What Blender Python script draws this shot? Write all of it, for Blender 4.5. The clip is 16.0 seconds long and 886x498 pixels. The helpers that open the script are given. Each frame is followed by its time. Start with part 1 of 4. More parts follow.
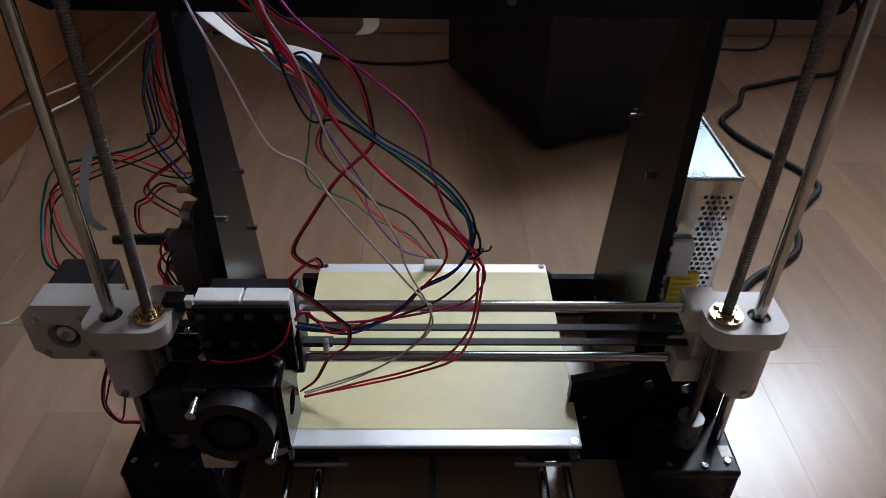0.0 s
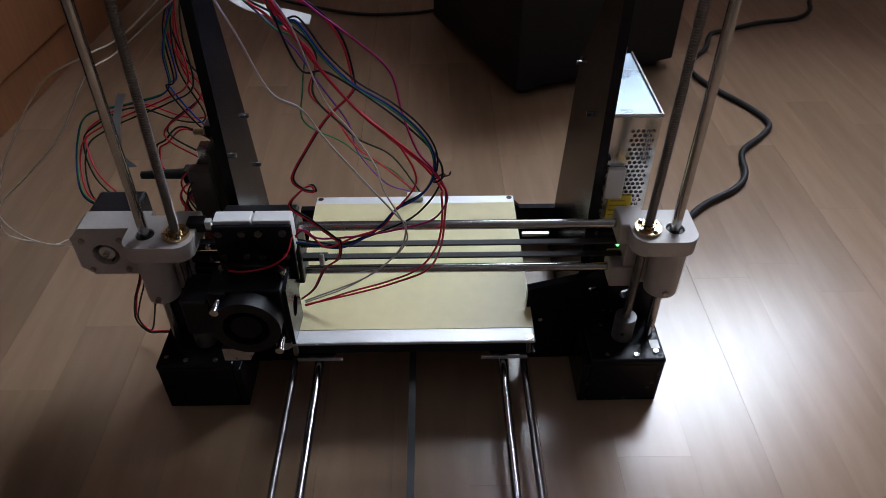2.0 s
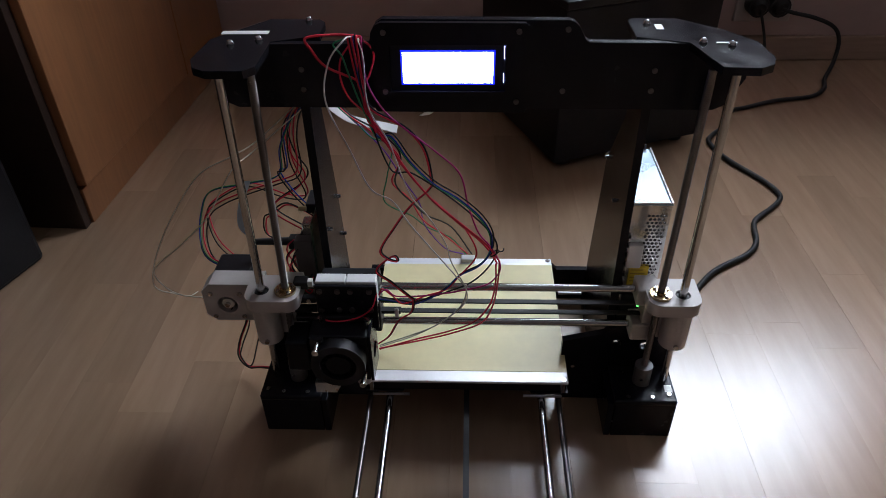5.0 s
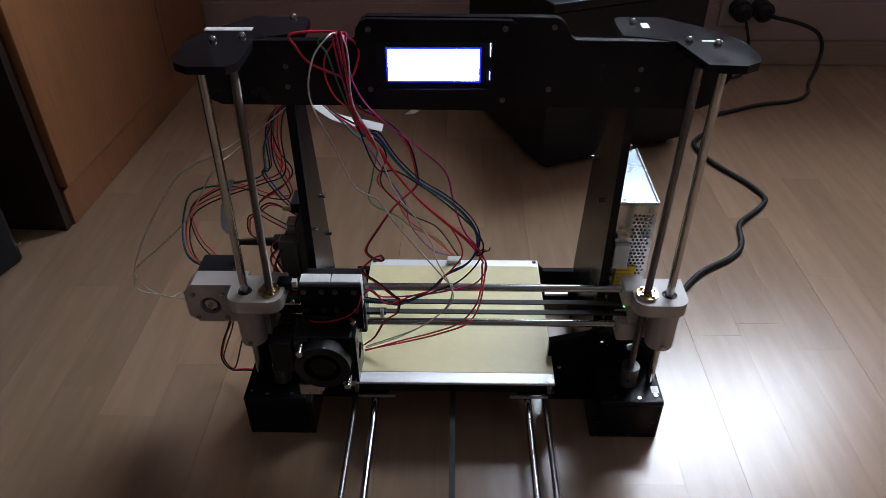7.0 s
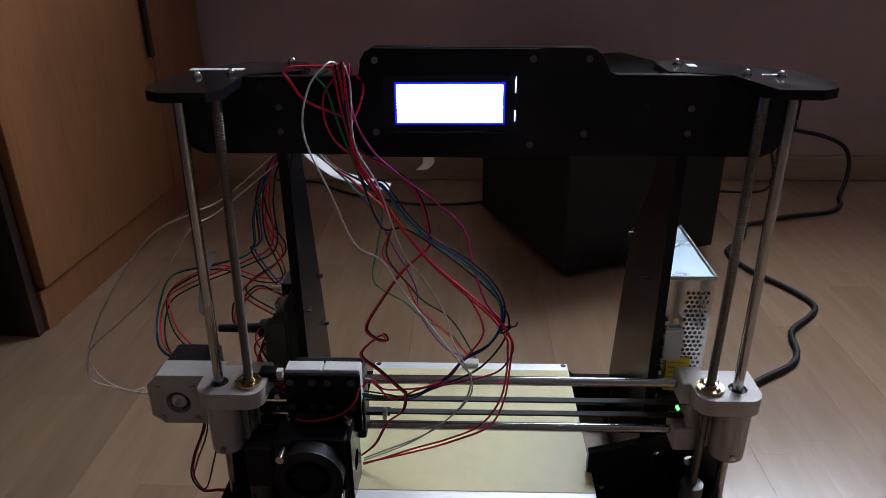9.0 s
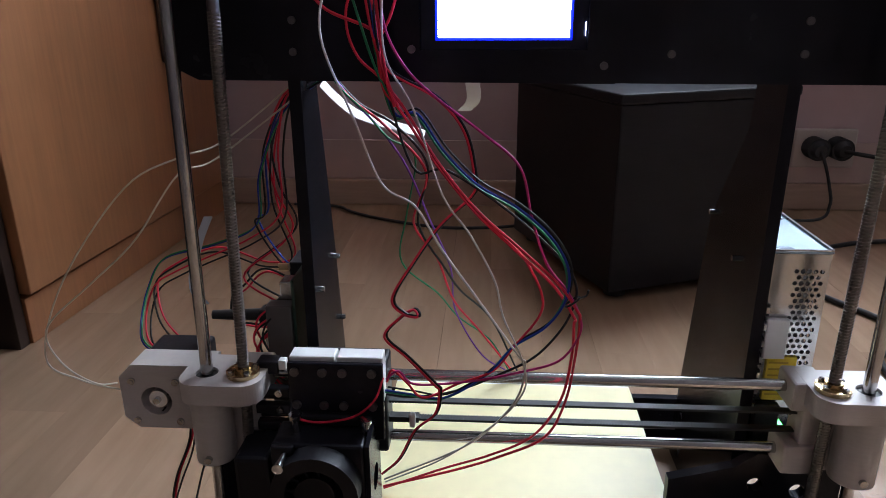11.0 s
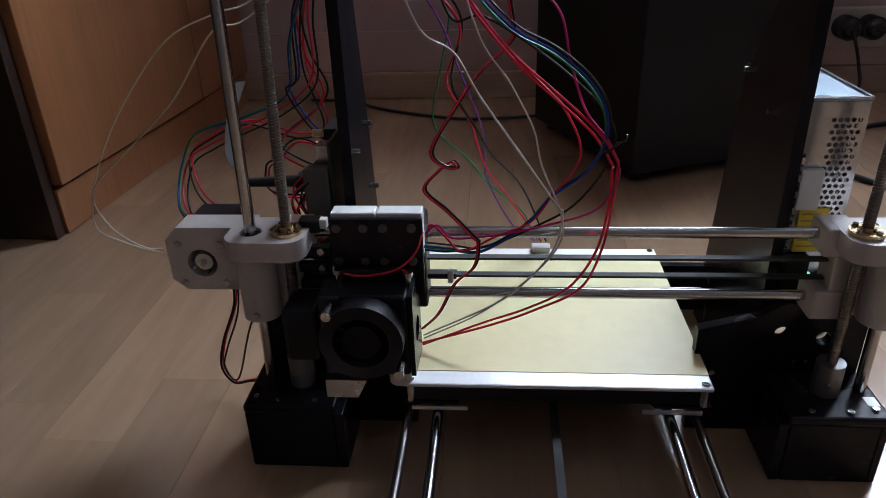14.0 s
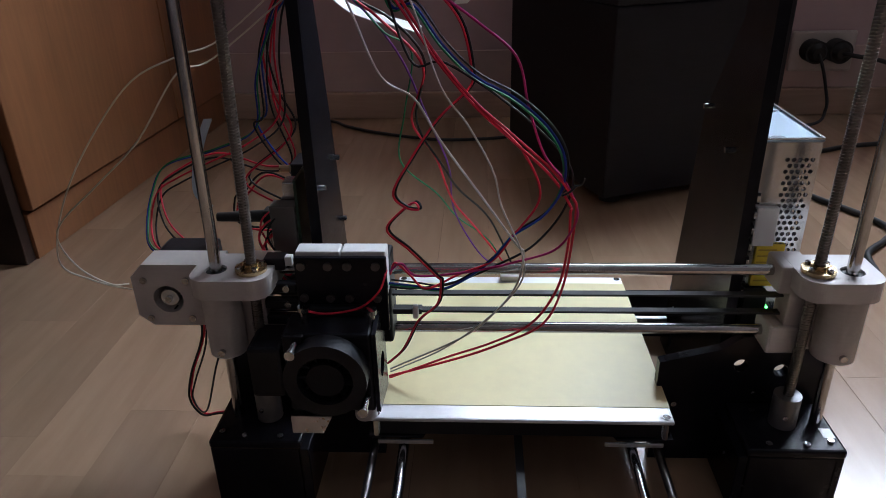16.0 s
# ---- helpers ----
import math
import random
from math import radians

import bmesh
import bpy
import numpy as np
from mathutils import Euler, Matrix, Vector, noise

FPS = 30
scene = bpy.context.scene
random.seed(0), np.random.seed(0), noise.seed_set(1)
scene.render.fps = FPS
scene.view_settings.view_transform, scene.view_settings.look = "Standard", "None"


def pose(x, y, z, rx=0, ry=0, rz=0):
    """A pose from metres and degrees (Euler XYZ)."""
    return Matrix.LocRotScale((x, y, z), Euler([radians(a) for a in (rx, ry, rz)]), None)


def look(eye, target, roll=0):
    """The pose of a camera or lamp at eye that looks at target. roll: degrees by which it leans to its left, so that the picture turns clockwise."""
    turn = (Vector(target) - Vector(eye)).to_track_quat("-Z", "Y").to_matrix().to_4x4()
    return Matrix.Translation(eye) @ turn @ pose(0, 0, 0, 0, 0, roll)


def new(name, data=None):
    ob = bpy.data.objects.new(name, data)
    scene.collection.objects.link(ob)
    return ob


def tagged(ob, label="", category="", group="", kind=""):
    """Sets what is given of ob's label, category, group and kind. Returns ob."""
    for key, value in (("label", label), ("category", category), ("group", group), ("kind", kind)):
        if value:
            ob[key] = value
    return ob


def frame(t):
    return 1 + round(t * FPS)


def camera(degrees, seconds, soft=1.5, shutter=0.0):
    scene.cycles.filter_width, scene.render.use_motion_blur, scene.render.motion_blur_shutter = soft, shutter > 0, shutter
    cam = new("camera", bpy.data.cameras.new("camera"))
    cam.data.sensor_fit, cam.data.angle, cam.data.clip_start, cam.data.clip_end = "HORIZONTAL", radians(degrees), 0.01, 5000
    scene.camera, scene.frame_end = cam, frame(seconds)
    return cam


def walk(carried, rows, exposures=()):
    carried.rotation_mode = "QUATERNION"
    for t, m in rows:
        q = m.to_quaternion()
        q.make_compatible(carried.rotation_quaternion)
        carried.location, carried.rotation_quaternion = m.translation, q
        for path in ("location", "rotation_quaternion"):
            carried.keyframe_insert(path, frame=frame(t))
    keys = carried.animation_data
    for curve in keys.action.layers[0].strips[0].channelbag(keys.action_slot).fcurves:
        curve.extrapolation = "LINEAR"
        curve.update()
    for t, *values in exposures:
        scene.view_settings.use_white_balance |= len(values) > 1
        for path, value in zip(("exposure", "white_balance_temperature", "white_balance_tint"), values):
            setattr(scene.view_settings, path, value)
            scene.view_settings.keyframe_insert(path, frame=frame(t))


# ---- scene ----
cam = camera(64.2, 16.0, soft=0.75)
PATH = [
    (0, (0.022, -0.347, 0.491), (0.046, 1.267, -0.69), 0.7),
    (0.5, (0.03, -0.384, 0.502), (0.112, 1.223, -0.686), 1.8),
    (1, (0.051, -0.385, 0.502), (0.132, 1.162, -0.763), -0.1),
    (1.5, (0.038, -0.404, 0.513), (0.033, 1.106, -0.798), -0.6),
    (2, (0.042, -0.44, 0.538), (0.066, 1.085, -0.756), -0.1),
    (2.5, (0.028, -0.442, 0.54), (0.024, 1.127, -0.7), -0.5),
    (3, (0.032, -0.412, 0.518), (0.064, 1.166, -0.71), 0.3),
    (3.5, (0.037, -0.417, 0.517), (0.092, 1.151, -0.723), 1.5),
    (4, (0.032, -0.44, 0.557), (0.004, 1.145, -0.663), -0.7),
    (4.5, (0.022, -0.493, 0.606), (-0.092, 1.101, -0.595), -1.6),
    (5, (0.022, -0.543, 0.645), (-0.051, 1.056, -0.554), -1.1),
    (5.2, (0.023, -0.548, 0.649), (-0.037, 1.065, -0.532), -0.6),
    (7.5, (0.023, -0.537, 0.632), (0.006, 1.073, -0.554), -0.2),
    (8, (0.024, -0.527, 0.623), (0.062, 1.121, -0.51), -0.2),
    (8.5, (0.026, -0.505, 0.585), (0.016, 1.21, -0.444), -0.2),
    (8.7, (0.023, -0.495, 0.559), (-0.033, 1.274, -0.372), -0.6),
    (10.8, (-0.008, -0.411, 0.421), (-0.104, 1.482, -0.217), -0.4),
    (11, (-0.005, -0.404, 0.414), (-0.128, 1.48, -0.247), -0.3),
    (11.5, (-0.016, -0.423, 0.388), (-0.172, 1.394, -0.434), -1.3),
    (12, (-0.02, -0.426, 0.385), (-0.167, 1.371, -0.481), -1.7),
    (12.5, (-0.019, -0.424, 0.384), (-0.173, 1.365, -0.496), -2.1),
    (13, (-0.02, -0.425, 0.382), (-0.171, 1.359, -0.509), -1.8),
    (13.5, (-0.021, -0.425, 0.383), (-0.179, 1.357, -0.511), -1.9),
    (14, (-0.02, -0.425, 0.383), (-0.177, 1.358, -0.508), -2.0),
    (14.5, (-0.019, -0.424, 0.382), (-0.171, 1.353, -0.521), -2.1),
    (15, (-0.018, -0.425, 0.384), (-0.168, 1.353, -0.518), -2.0),
    (15.5, (-0.016, -0.422, 0.384), (-0.163, 1.36, -0.512), -2.0),
    (16, (-0.007, -0.422, 0.402), (-0.115, 1.377, -0.464), -1.4),
]
walk(cam, [(t, look(eye, target, roll)) for t, eye, target, roll in PATH],
     [(0, 0.15, 6300, 15.5), (3.5, 0.1, 6300, 15.5), (5.2, 0.17, 6300, 15.5), (7.8, 0.13, 6300, 15.5), (8.7, 0.02, 6300, 15.5), (10.8, 1.05, 6050, 15), (11.2, 0.95, 6050, 15), (12, 0.65, 6050, 15), (16, 0.6, 6050, 15)])

CX = 0.021            # middle of the printer, in x

# ---- light ----
world = bpy.data.worlds.new("sky")
scene.world = world
world.use_nodes = True
wn = world.node_tree.nodes
sky = wn.new("ShaderNodeTexSky")
sky.sky_type, sky.sun_disc, sky.sun_elevation, sky.sun_rotation = "NISHITA", False, radians(28), radians(35)
world.node_tree.links.new(sky.outputs[0], wn["Background"].inputs[0])
wn["Background"].inputs[1].default_value = 0.06


def area_lamp(name, m, w, h, power, colour):
    data = bpy.data.lights.new(name, "AREA")
    data.shape, data.size, data.size_y, data.energy, data.color = "RECTANGLE", w, h, power, colour
    ob = new(name, data)
    ob.matrix_world = m
    return ob


WX0, WX1, WZ0, WZ1 = 0.2, 1.45, 1.02, 2.0     # window opening in the back wall
WALL_Y = 1.075
area_lamp("window_daylight", look(((WX0 + WX1) / 2, WALL_Y + 0.28, (WZ0 + WZ1) / 2), ((WX0 + WX1) / 2, -1, (WZ0 + WZ1) / 2)), WX1 - WX0, WZ1 - WZ0, 54, (0.8, 0.91, 1.0))


# ---- materials ----
def material(name, colour, rough=0.5, metal=0.0, spec=0.5, grain=0.0, scale=60.0, bump=0.0, coat=0.0, second=None, stretch=(1, 1, 1), wear=0.07):
    m = bpy.data.materials.new(name)
    m.use_nodes = True
    nt = m.node_tree
    b = nt.nodes["Principled BSDF"]
    b.inputs["Base Color"].default_value = (*colour, 1)
    b.inputs["Roughness"].default_value = rough
    b.inputs["Metallic"].default_value = metal
    b.inputs["Specular IOR Level"].default_value = spec
    b.inputs["Coat Weight"].default_value = coat
    b.inputs["Coat Roughness"].default_value = 0.08
    if grain or bump or second:
        tc = nt.nodes.new("ShaderNodeTexCoord")
        mp = nt.nodes.new("ShaderNodeMapping")
        mp.inputs["Scale"].default_value = stretch
        nt.links.new(tc.outputs["Object"], mp.inputs[0])
        fine = nt.nodes.new("ShaderNodeTexNoise")
        fine.inputs["Scale"].default_value, fine.inputs["Detail"].default_value = scale, 6
        nt.links.new(mp.outputs[0], fine.inputs["Vector"])
        broad = nt.nodes.new("ShaderNodeTexNoise")
        broad.inputs["Scale"].default_value, broad.inputs["Detail"].default_value = scale / 9, 3
        nt.links.new(mp.outputs[0], broad.inputs["Vector"])
        add = nt.nodes.new("ShaderNodeMath")
        add.operation = "ADD"
        nt.links.new(fine.outputs[0], add.inputs[0])
        nt.links.new(broad.outputs[0], add.inputs[1])
        ramp = nt.nodes.new("ShaderNodeMapRange")
        ramp.inputs[1].default_value, ramp.inputs[2].default_value = 0.6, 1.4
        nt.links.new(add.outputs[0], ramp.inputs[0])
        mix = nt.nodes.new("ShaderNodeMix")
        mix.data_type = "RGBA"
        a = second or tuple(c * (1 - grain) for c in colour)
        mix.inputs[6].default_value = (*a, 1)
        mix.inputs[7].default_value = (*(tuple(min(1, c * (1 + grain)) for c in colour) if not second else colour), 1)
        nt.links.new(ramp.outputs[0], mix.inputs[0])
        nt.links.new(mix.outputs[2], b.inputs["Base Color"])
        rr = nt.nodes.new("ShaderNodeMapRange")
        rr.inputs[3].default_value, rr.inputs[4].default_value = max(0.02, rough - wear), min(1, rough + wear)
        nt.links.new(ramp.outputs[0], rr.inputs[0])
        nt.links.new(rr.outputs[0], b.inputs["Roughness"])
        if bump:
            bp = nt.nodes.new("ShaderNodeBump")
            bp.inputs["Strength"].default_value, bp.inputs["Distance"].default_value = bump, 0.0006
            nt.links.new(fine.outputs[0], bp.inputs["Height"])
            nt.links.new(bp.outputs[0], b.inputs["Normal"])
    return m


ACRYLIC = material("black acrylic", (0.011, 0.011, 0.015), 0.24, spec=0.16, grain=0.3, scale=40)
GLOSSY = material("scuffed glossy acrylic", (0.013, 0.013, 0.016), 0.13, spec=0.2, grain=0.3, scale=60, wear=0.09)
BLACK = material("black plastic", (0.011, 0.011, 0.014), 0.42, spec=0.26, grain=0.3, scale=200, bump=0.2)
FANBLACK = material("matt black fan plastic", (0.007, 0.007, 0.009), 0.55, spec=0.2, grain=0.2, scale=200)
RUBBER = material("black rubber", (0.02, 0.02, 0.02), 0.6, grain=0.3, scale=300)
STEEL = material("polished steel", (0.5, 0.5, 0.5), 0.18, 1.0, grain=0.12, scale=90)
CHROME = material("bright plated steel", (0.8, 0.8, 0.82), 0.12, 1.0, grain=0.06, scale=200)
THREAD = material("lead screw steel", (0.22, 0.2, 0.19), 0.35, 1.0, grain=0.2, scale=200)
ALU = material("brushed aluminium", (0.72, 0.73, 0.75), 0.32, 1.0, grain=0.08, scale=160, stretch=(1, 12, 1))
# same sheet as GALV, with the reflected sky's blue put into the colour
SKYMETAL = material("sky-tinted sheet metal", (0.3, 0.37, 0.43), 0.3, 1.0, grain=0.12, scale=30)
GALV = material("galvanised sheet", (0.6, 0.6, 0.6), 0.2, 1.0, grain=0.2, scale=60)
COUPLER = material("grey anodised metal", (0.26, 0.26, 0.26), 0.45, 0.7, grain=0.2, scale=120)
DULL = material("dull zinc", (0.16, 0.15, 0.15), 0.45, 1.0, grain=0.3, scale=300)
BEDALU = material("anodised bed plate", (0.86, 0.87, 0.88), 0.5, 0.55, grain=0.05, scale=160, stretch=(1, 12, 1))
BRASS = material("brass", (0.6, 0.46, 0.26), 0.28, 1.0, grain=0.15, scale=200)
PRINTED = material("white printed plastic", (0.53, 0.49, 0.46), 0.5, grain=0.06, scale=120, bump=0.3, stretch=(1, 1, 6))
WHITE = material("white plastic", (0.8, 0.8, 0.78), 0.4, grain=0.04, scale=90)
SOCKET = material("cream socket plastic", (0.5, 0.44, 0.4), 0.45, grain=0.05, scale=60)
TAPE = material("cream masking tape", (0.86, 0.78, 0.44), 0.42, spec=0.55, grain=0.06, scale=80, bump=0.15)
YELLOW = material("yellow label", (0.75, 0.55, 0.03), 0.5, grain=0.1, scale=120)
CABINET = material("orange beech veneer", (0.4, 0.175, 0.074), 0.38, scale=18, second=(0.26, 0.112, 0.048), stretch=(8, 8, 0.6))
DARKWOOD = material("dark brown panel", (0.035, 0.02, 0.015), 0.4, grain=0.3, scale=20)
WALLPAINT = material("pinkish wall paint", (0.52, 0.39, 0.4), 0.85, grain=0.05, scale=30, bump=0.3)
BAND = material("brownish pink wall paint", (0.54, 0.4, 0.37), 0.7, grain=0.06, scale=30, bump=0.3)
SKIRT = material("skirting wood", (0.46, 0.32, 0.24), 0.45, grain=0.15, scale=25, stretch=(0.5, 6, 6))
FLOORWOOD = material("beech laminate", (0.45, 0.3, 0.19), 0.23, spec=0.95, scale=9, wear=0.03, second=(0.325, 0.205, 0.124), stretch=(7, 0.8, 7), bump=0.0)
def vary_by_piece(mat, amount):
    nt = mat.node_tree
    b = nt.nodes["Principled BSDF"]
    old = b.inputs["Base Color"].links[0].from_socket
    info = nt.nodes.new("ShaderNodeObjectInfo")
    isl = nt.nodes.new("ShaderNodeNewGeometry")
    add = nt.nodes.new("ShaderNodeMath")
    add.operation = "ADD"
    nt.links.new(info.outputs["Random"], add.inputs[0])
    nt.links.new(isl.outputs["Random Per Island"], add.inputs[1])
    fr = nt.nodes.new("ShaderNodeMath")
    fr.operation = "FRACT"
    nt.links.new(add.outputs[0], fr.inputs[0])
    rg = nt.nodes.new("ShaderNodeMapRange")
    rg.inputs[3].default_value, rg.inputs[4].default_value = 1 - amount, 1 + amount
    nt.links.new(fr.outputs[0], rg.inputs[0])
    mul = nt.nodes.new("ShaderNodeVectorMath")
    mul.operation = "SCALE"
    nt.links.new(old, mul.inputs[0])
    nt.links.new(rg.outputs[0], mul.inputs["Scale"])
    nt.links.new(mul.outputs[0], b.inputs["Base Color"])


vary_by_piece(FLOORWOOD, 0.1)
JOINT = material("dark floor joint", (0.36, 0.24, 0.15), 0.7)
# for the walls out of view: near black, so they bounce little light
DIMWALL = material("dark brown unseen wall", (0.07, 0.05, 0.045), 0.85, grain=0.05, scale=30, bump=0.3)
# ceiling out of view; its grey sets how much ambient light comes back
CEIL = material("grey unseen ceiling", (0.26, 0.245, 0.23), 0.9, grain=0.03, scale=20)
BLACKWOOD = material("black ash veneer", (0.011, 0.011, 0.016), 0.5, spec=0.3, grain=0.4, scale=40, bump=0.3, stretch=(1, 1, 8))
RED = material("red wire insulation", (0.74, 0.025, 0.06), 0.5, spec=0.3, grain=0.12, scale=300)
BLUE = material("blue wire insulation", (0.014, 0.05, 0.36), 0.5, spec=0.3, grain=0.12, scale=300)
GREEN = material("green wire insulation", (0.02, 0.25, 0.1), 0.5, spec=0.3, grain=0.12, scale=300)
# red insulation with the display's blue light mixed into its colour
GLOWRED = material("red wire insulation tinted by display glow", (0.5, 0.02, 0.16), 0.5, spec=0.3, grain=0.12, scale=300)
PURPLE = material("purple wire insulation", (0.2, 0.05, 0.4), 0.5, spec=0.3, grain=0.12, scale=300)
BLACKWIRE = material("black wire insulation", (0.012, 0.012, 0.012), 0.5, spec=0.3, grain=0.12, scale=300)
CLEAR = material("whitish filament", (0.62, 0.56, 0.46), 0.35)
PALE = material("white wire insulation", (0.64, 0.59, 0.53), 0.4, grain=0.06, scale=300)
GLASS = bpy.data.materials.new("window glass")
GLASS.use_nodes = True
_g = GLASS.node_tree.nodes["Principled BSDF"]
_g.inputs["Transmission Weight"].default_value, _g.inputs["Roughness"].default_value = 1.0, 0.0
SCREEN = bpy.data.materials.new("lit display")
SCREEN.use_nodes = True
_s = SCREEN.node_tree.nodes["Principled BSDF"]
_s.inputs["Base Color"].default_value = (0.2, 0.3, 0.9, 1)
_s.inputs["Emission Color"].default_value = (0.45, 0.55, 1.0, 1)
_s.inputs["Emission Strength"].default_value = 14.0


# ---- building helpers ----
def part(name, bm, mat, parent=None, label="", smooth=False):
    me = bpy.data.meshes.new(name)
    if smooth:
        for f in bm.faces:
            f.smooth = True
    bm.to_mesh(me)
    bm.free()
    me.materials.append(mat)
    ob = new(name, me)
    if smooth:
        me.set_sharp_from_angle(angle=radians(40))
    if parent is not None:
        ob.parent = parent
    if label:
        ob["label"] = label
    return ob


def thing(name, label, category, group="", kind=""):
    return tagged(new(name), label, category, group, kind)


def slab(x0, x1, y0, y1, z0, z1, bevel=0.0, bm=None):
    own = bmesh.new() if bm is None else bm
    r = bmesh.ops.create_cube(own, size=1, matrix=Matrix.LocRotScale(((x0 + x1) / 2, (y0 + y1) / 2, (z0 + z1) / 2), None, (x1 - x0, y1 - y0, z1 - z0)))
    if bevel:
        es = list({e for v in r["verts"] for e in v.link_edges})
        bmesh.ops.bevel(own, geom=es, offset=bevel, segments=2, affect="EDGES", profile=0.5)
    return own


def tube(p, q, r, seg=20, bm=None, r2=None):
    own = bmesh.new() if bm is None else bm
    p, q = Vector(p), Vector(q)
    turn = (q - p).to_track_quat("Z", "Y").to_matrix().to_4x4()
    bmesh.ops.create_cone(own, cap_ends=True, segments=seg, radius1=r, radius2=r if r2 is None else r2, depth=(q - p).length, matrix=Matrix.Translation((p + q) / 2) @ turn)
    return own


def prism(outline, holes, axis, a, b, bevel=0.0):
    """A plate: an outline with holes in it, drawn across the axis, from a to b along it."""
    bm = bmesh.new()

    def place(u, v, w):
        return {"x": (w, u, v), "y": (u, w, v), "z": (u, v, w)}[axis]
    for loop in (outline, *holes):
        vs = [bm.verts.new(place(u, v, a)) for u, v in loop]
        for n in range(len(vs)):
            bm.edges.new((vs[n], vs[(n + 1) % len(vs)]))
    bmesh.ops.triangle_fill(bm, use_beauty=True, use_dissolve=True, edges=bm.edges[:])
    got = bmesh.ops.extrude_face_region(bm, geom=bm.faces[:])
    shift = Vector(place(0, 0, b - a))
    bmesh.ops.translate(bm, verts=[g for g in got["geom"] if isinstance(g, bmesh.types.BMVert)], vec=shift)
    bmesh.ops.recalc_face_normals(bm, faces=bm.faces)
    return bm


def ring(cx, cy, r, n=16):
    return [(cx + r * math.cos(2 * math.pi * k / n), cy + r * math.sin(2 * math.pi * k / n)) for k in range(n)]


def spline(points, steps=8):
    ps = [Vector(p) for p in points]
    ps = [2 * ps[0] - ps[1], *ps, 2 * ps[-1] - ps[-2]]
    out = []
    for n in range(1, len(ps) - 2):
        a, b, c, d = ps[n - 1:n + 3]
        for k in range(steps):
            t = k / steps
            out.append(0.5 * (2 * b + (c - a) * t + (2 * a - 5 * b + 4 * c - d) * t * t + (3 * b - a - 3 * c + d) * t ** 3))
    return out + [ps[-2]]


def cord(points, r, seg=6, steps=8):
    """A round cord along a smooth line through the points."""
    line = spline(points, steps)
    bm = bmesh.new()
    rings, side = [], Vector((0.31, 0.2, 0.93))
    for n, p in enumerate(line):
        way = (line[min(n + 1, len(line) - 1)] - line[max(n - 1, 0)]).normalized()
        side = (side - way * side.dot(way))
        side = side.normalized() if side.length > 1e-6 else way.orthogonal().normalized()
        up = way.cross(side)
        rings.append([bm.verts.new(p + r * (side * math.cos(2 * math.pi * k / seg) + up * math.sin(2 * math.pi * k / seg))) for k in range(seg)])
    for a, b in zip(rings, rings[1:]):
        for k in range(seg):
            bm.faces.new((a[k], a[(k + 1) % seg], b[(k + 1) % seg], b[k]))
    bm.faces.new(rings[0][::-1])
    bm.faces.new(rings[-1])
    return bm


def screw(parent, p, axis, r=0.0028, h=0.002, mat=None):
    q = Vector(p) + h * Vector(axis)
    bm = tube(p, q, r, 12)
    tube(Vector(p) + (h - 0.0004) * Vector(axis), q + 0.0003 * Vector(axis), r * 0.55, 6, bm)
    return part("screw", bm, mat or STEEL, parent, smooth=True)


# ---- the room ----
X0, X1, Y0 = -1.6, 2.6, -1.0
CEILING = 2.5
floor = tagged(part("floor", slab(X0, X1, Y0, WALL_Y + 0.32, -0.06, -0.004), JOINT), "beech laminate floor with fine plank joints", "floor", kind="structure")
wall = prism([(X0, 0), (X1, 0), (X1, CEILING), (X0, CEILING)], [[(WX0, WZ0), (WX1, WZ0), (WX1, WZ1), (WX0, WZ1)]], "y", WALL_Y, WALL_Y + 0.32)
tagged(part("wall_north", wall, WALLPAINT), "matt pinkish painted wall in shade", "wall", kind="structure")
# three unseen walls, added close and dark to keep frontal fill low
tagged(part("wall_west", slab(X0 - 0.2, X0, Y0, WALL_Y, 0, CEILING), DIMWALL), "unseen wall, dark to hold back bounce light", "wall", kind="structure")
tagged(part("wall_east", slab(X1, X1 + 0.2, Y0, WALL_Y, 0, CEILING), DIMWALL), "unseen wall, dark to hold back bounce light", "wall", kind="structure")
tagged(part("wall_south", slab(X0, X1, Y0 - 0.2, Y0, 0, CEILING), DIMWALL), "unseen wall, dark to hold back bounce light", "wall", kind="structure")
tagged(part("ceiling", slab(X0, X1, Y0, WALL_Y, CEILING, CEILING + 0.15), CEIL), "unseen ceiling, greyed to limit bounce light", "ceiling", kind="structure")
tagged(part("baseboard", slab(X0, X1, WALL_Y - 0.016, WALL_Y - 0.001, 0, 0.055, 0.003), SKIRT), "wooden skirting board along the wall", "baseboard", kind="structure")
tagged(part("trim", slab(X0, X1, WALL_Y - 0.006, WALL_Y - 0.001, 0.0555, 0.139, 0.0015), BAND), "flat brownish painted band above the skirting board", "trim", kind="structure")

# window in the back wall
win = thing("window_1", "white framed window letting in daylight", "window", kind="structure")
for n, (a, b, c, d) in enumerate(((WX0, WX1, WZ0, WZ0 + 0.05), (WX0, WX1, WZ1 - 0.05, WZ1), (WX0, WX0 + 0.05, WZ0 + 0.05, WZ1 - 0.05), (WX1 - 0.05, WX1, WZ0 + 0.05, WZ1 - 0.05))):
    part("window_frame", slab(a, b, WALL_Y + 0.2, WALL_Y + 0.25, c, d, 0.004), WHITE, win)
pane = part("pane", slab(WX0 + 0.05, WX1 - 0.05, WALL_Y + 0.22, WALL_Y + 0.226, WZ0 + 0.05, WZ1 - 0.05), GLASS, win)
pane.visible_shadow = False

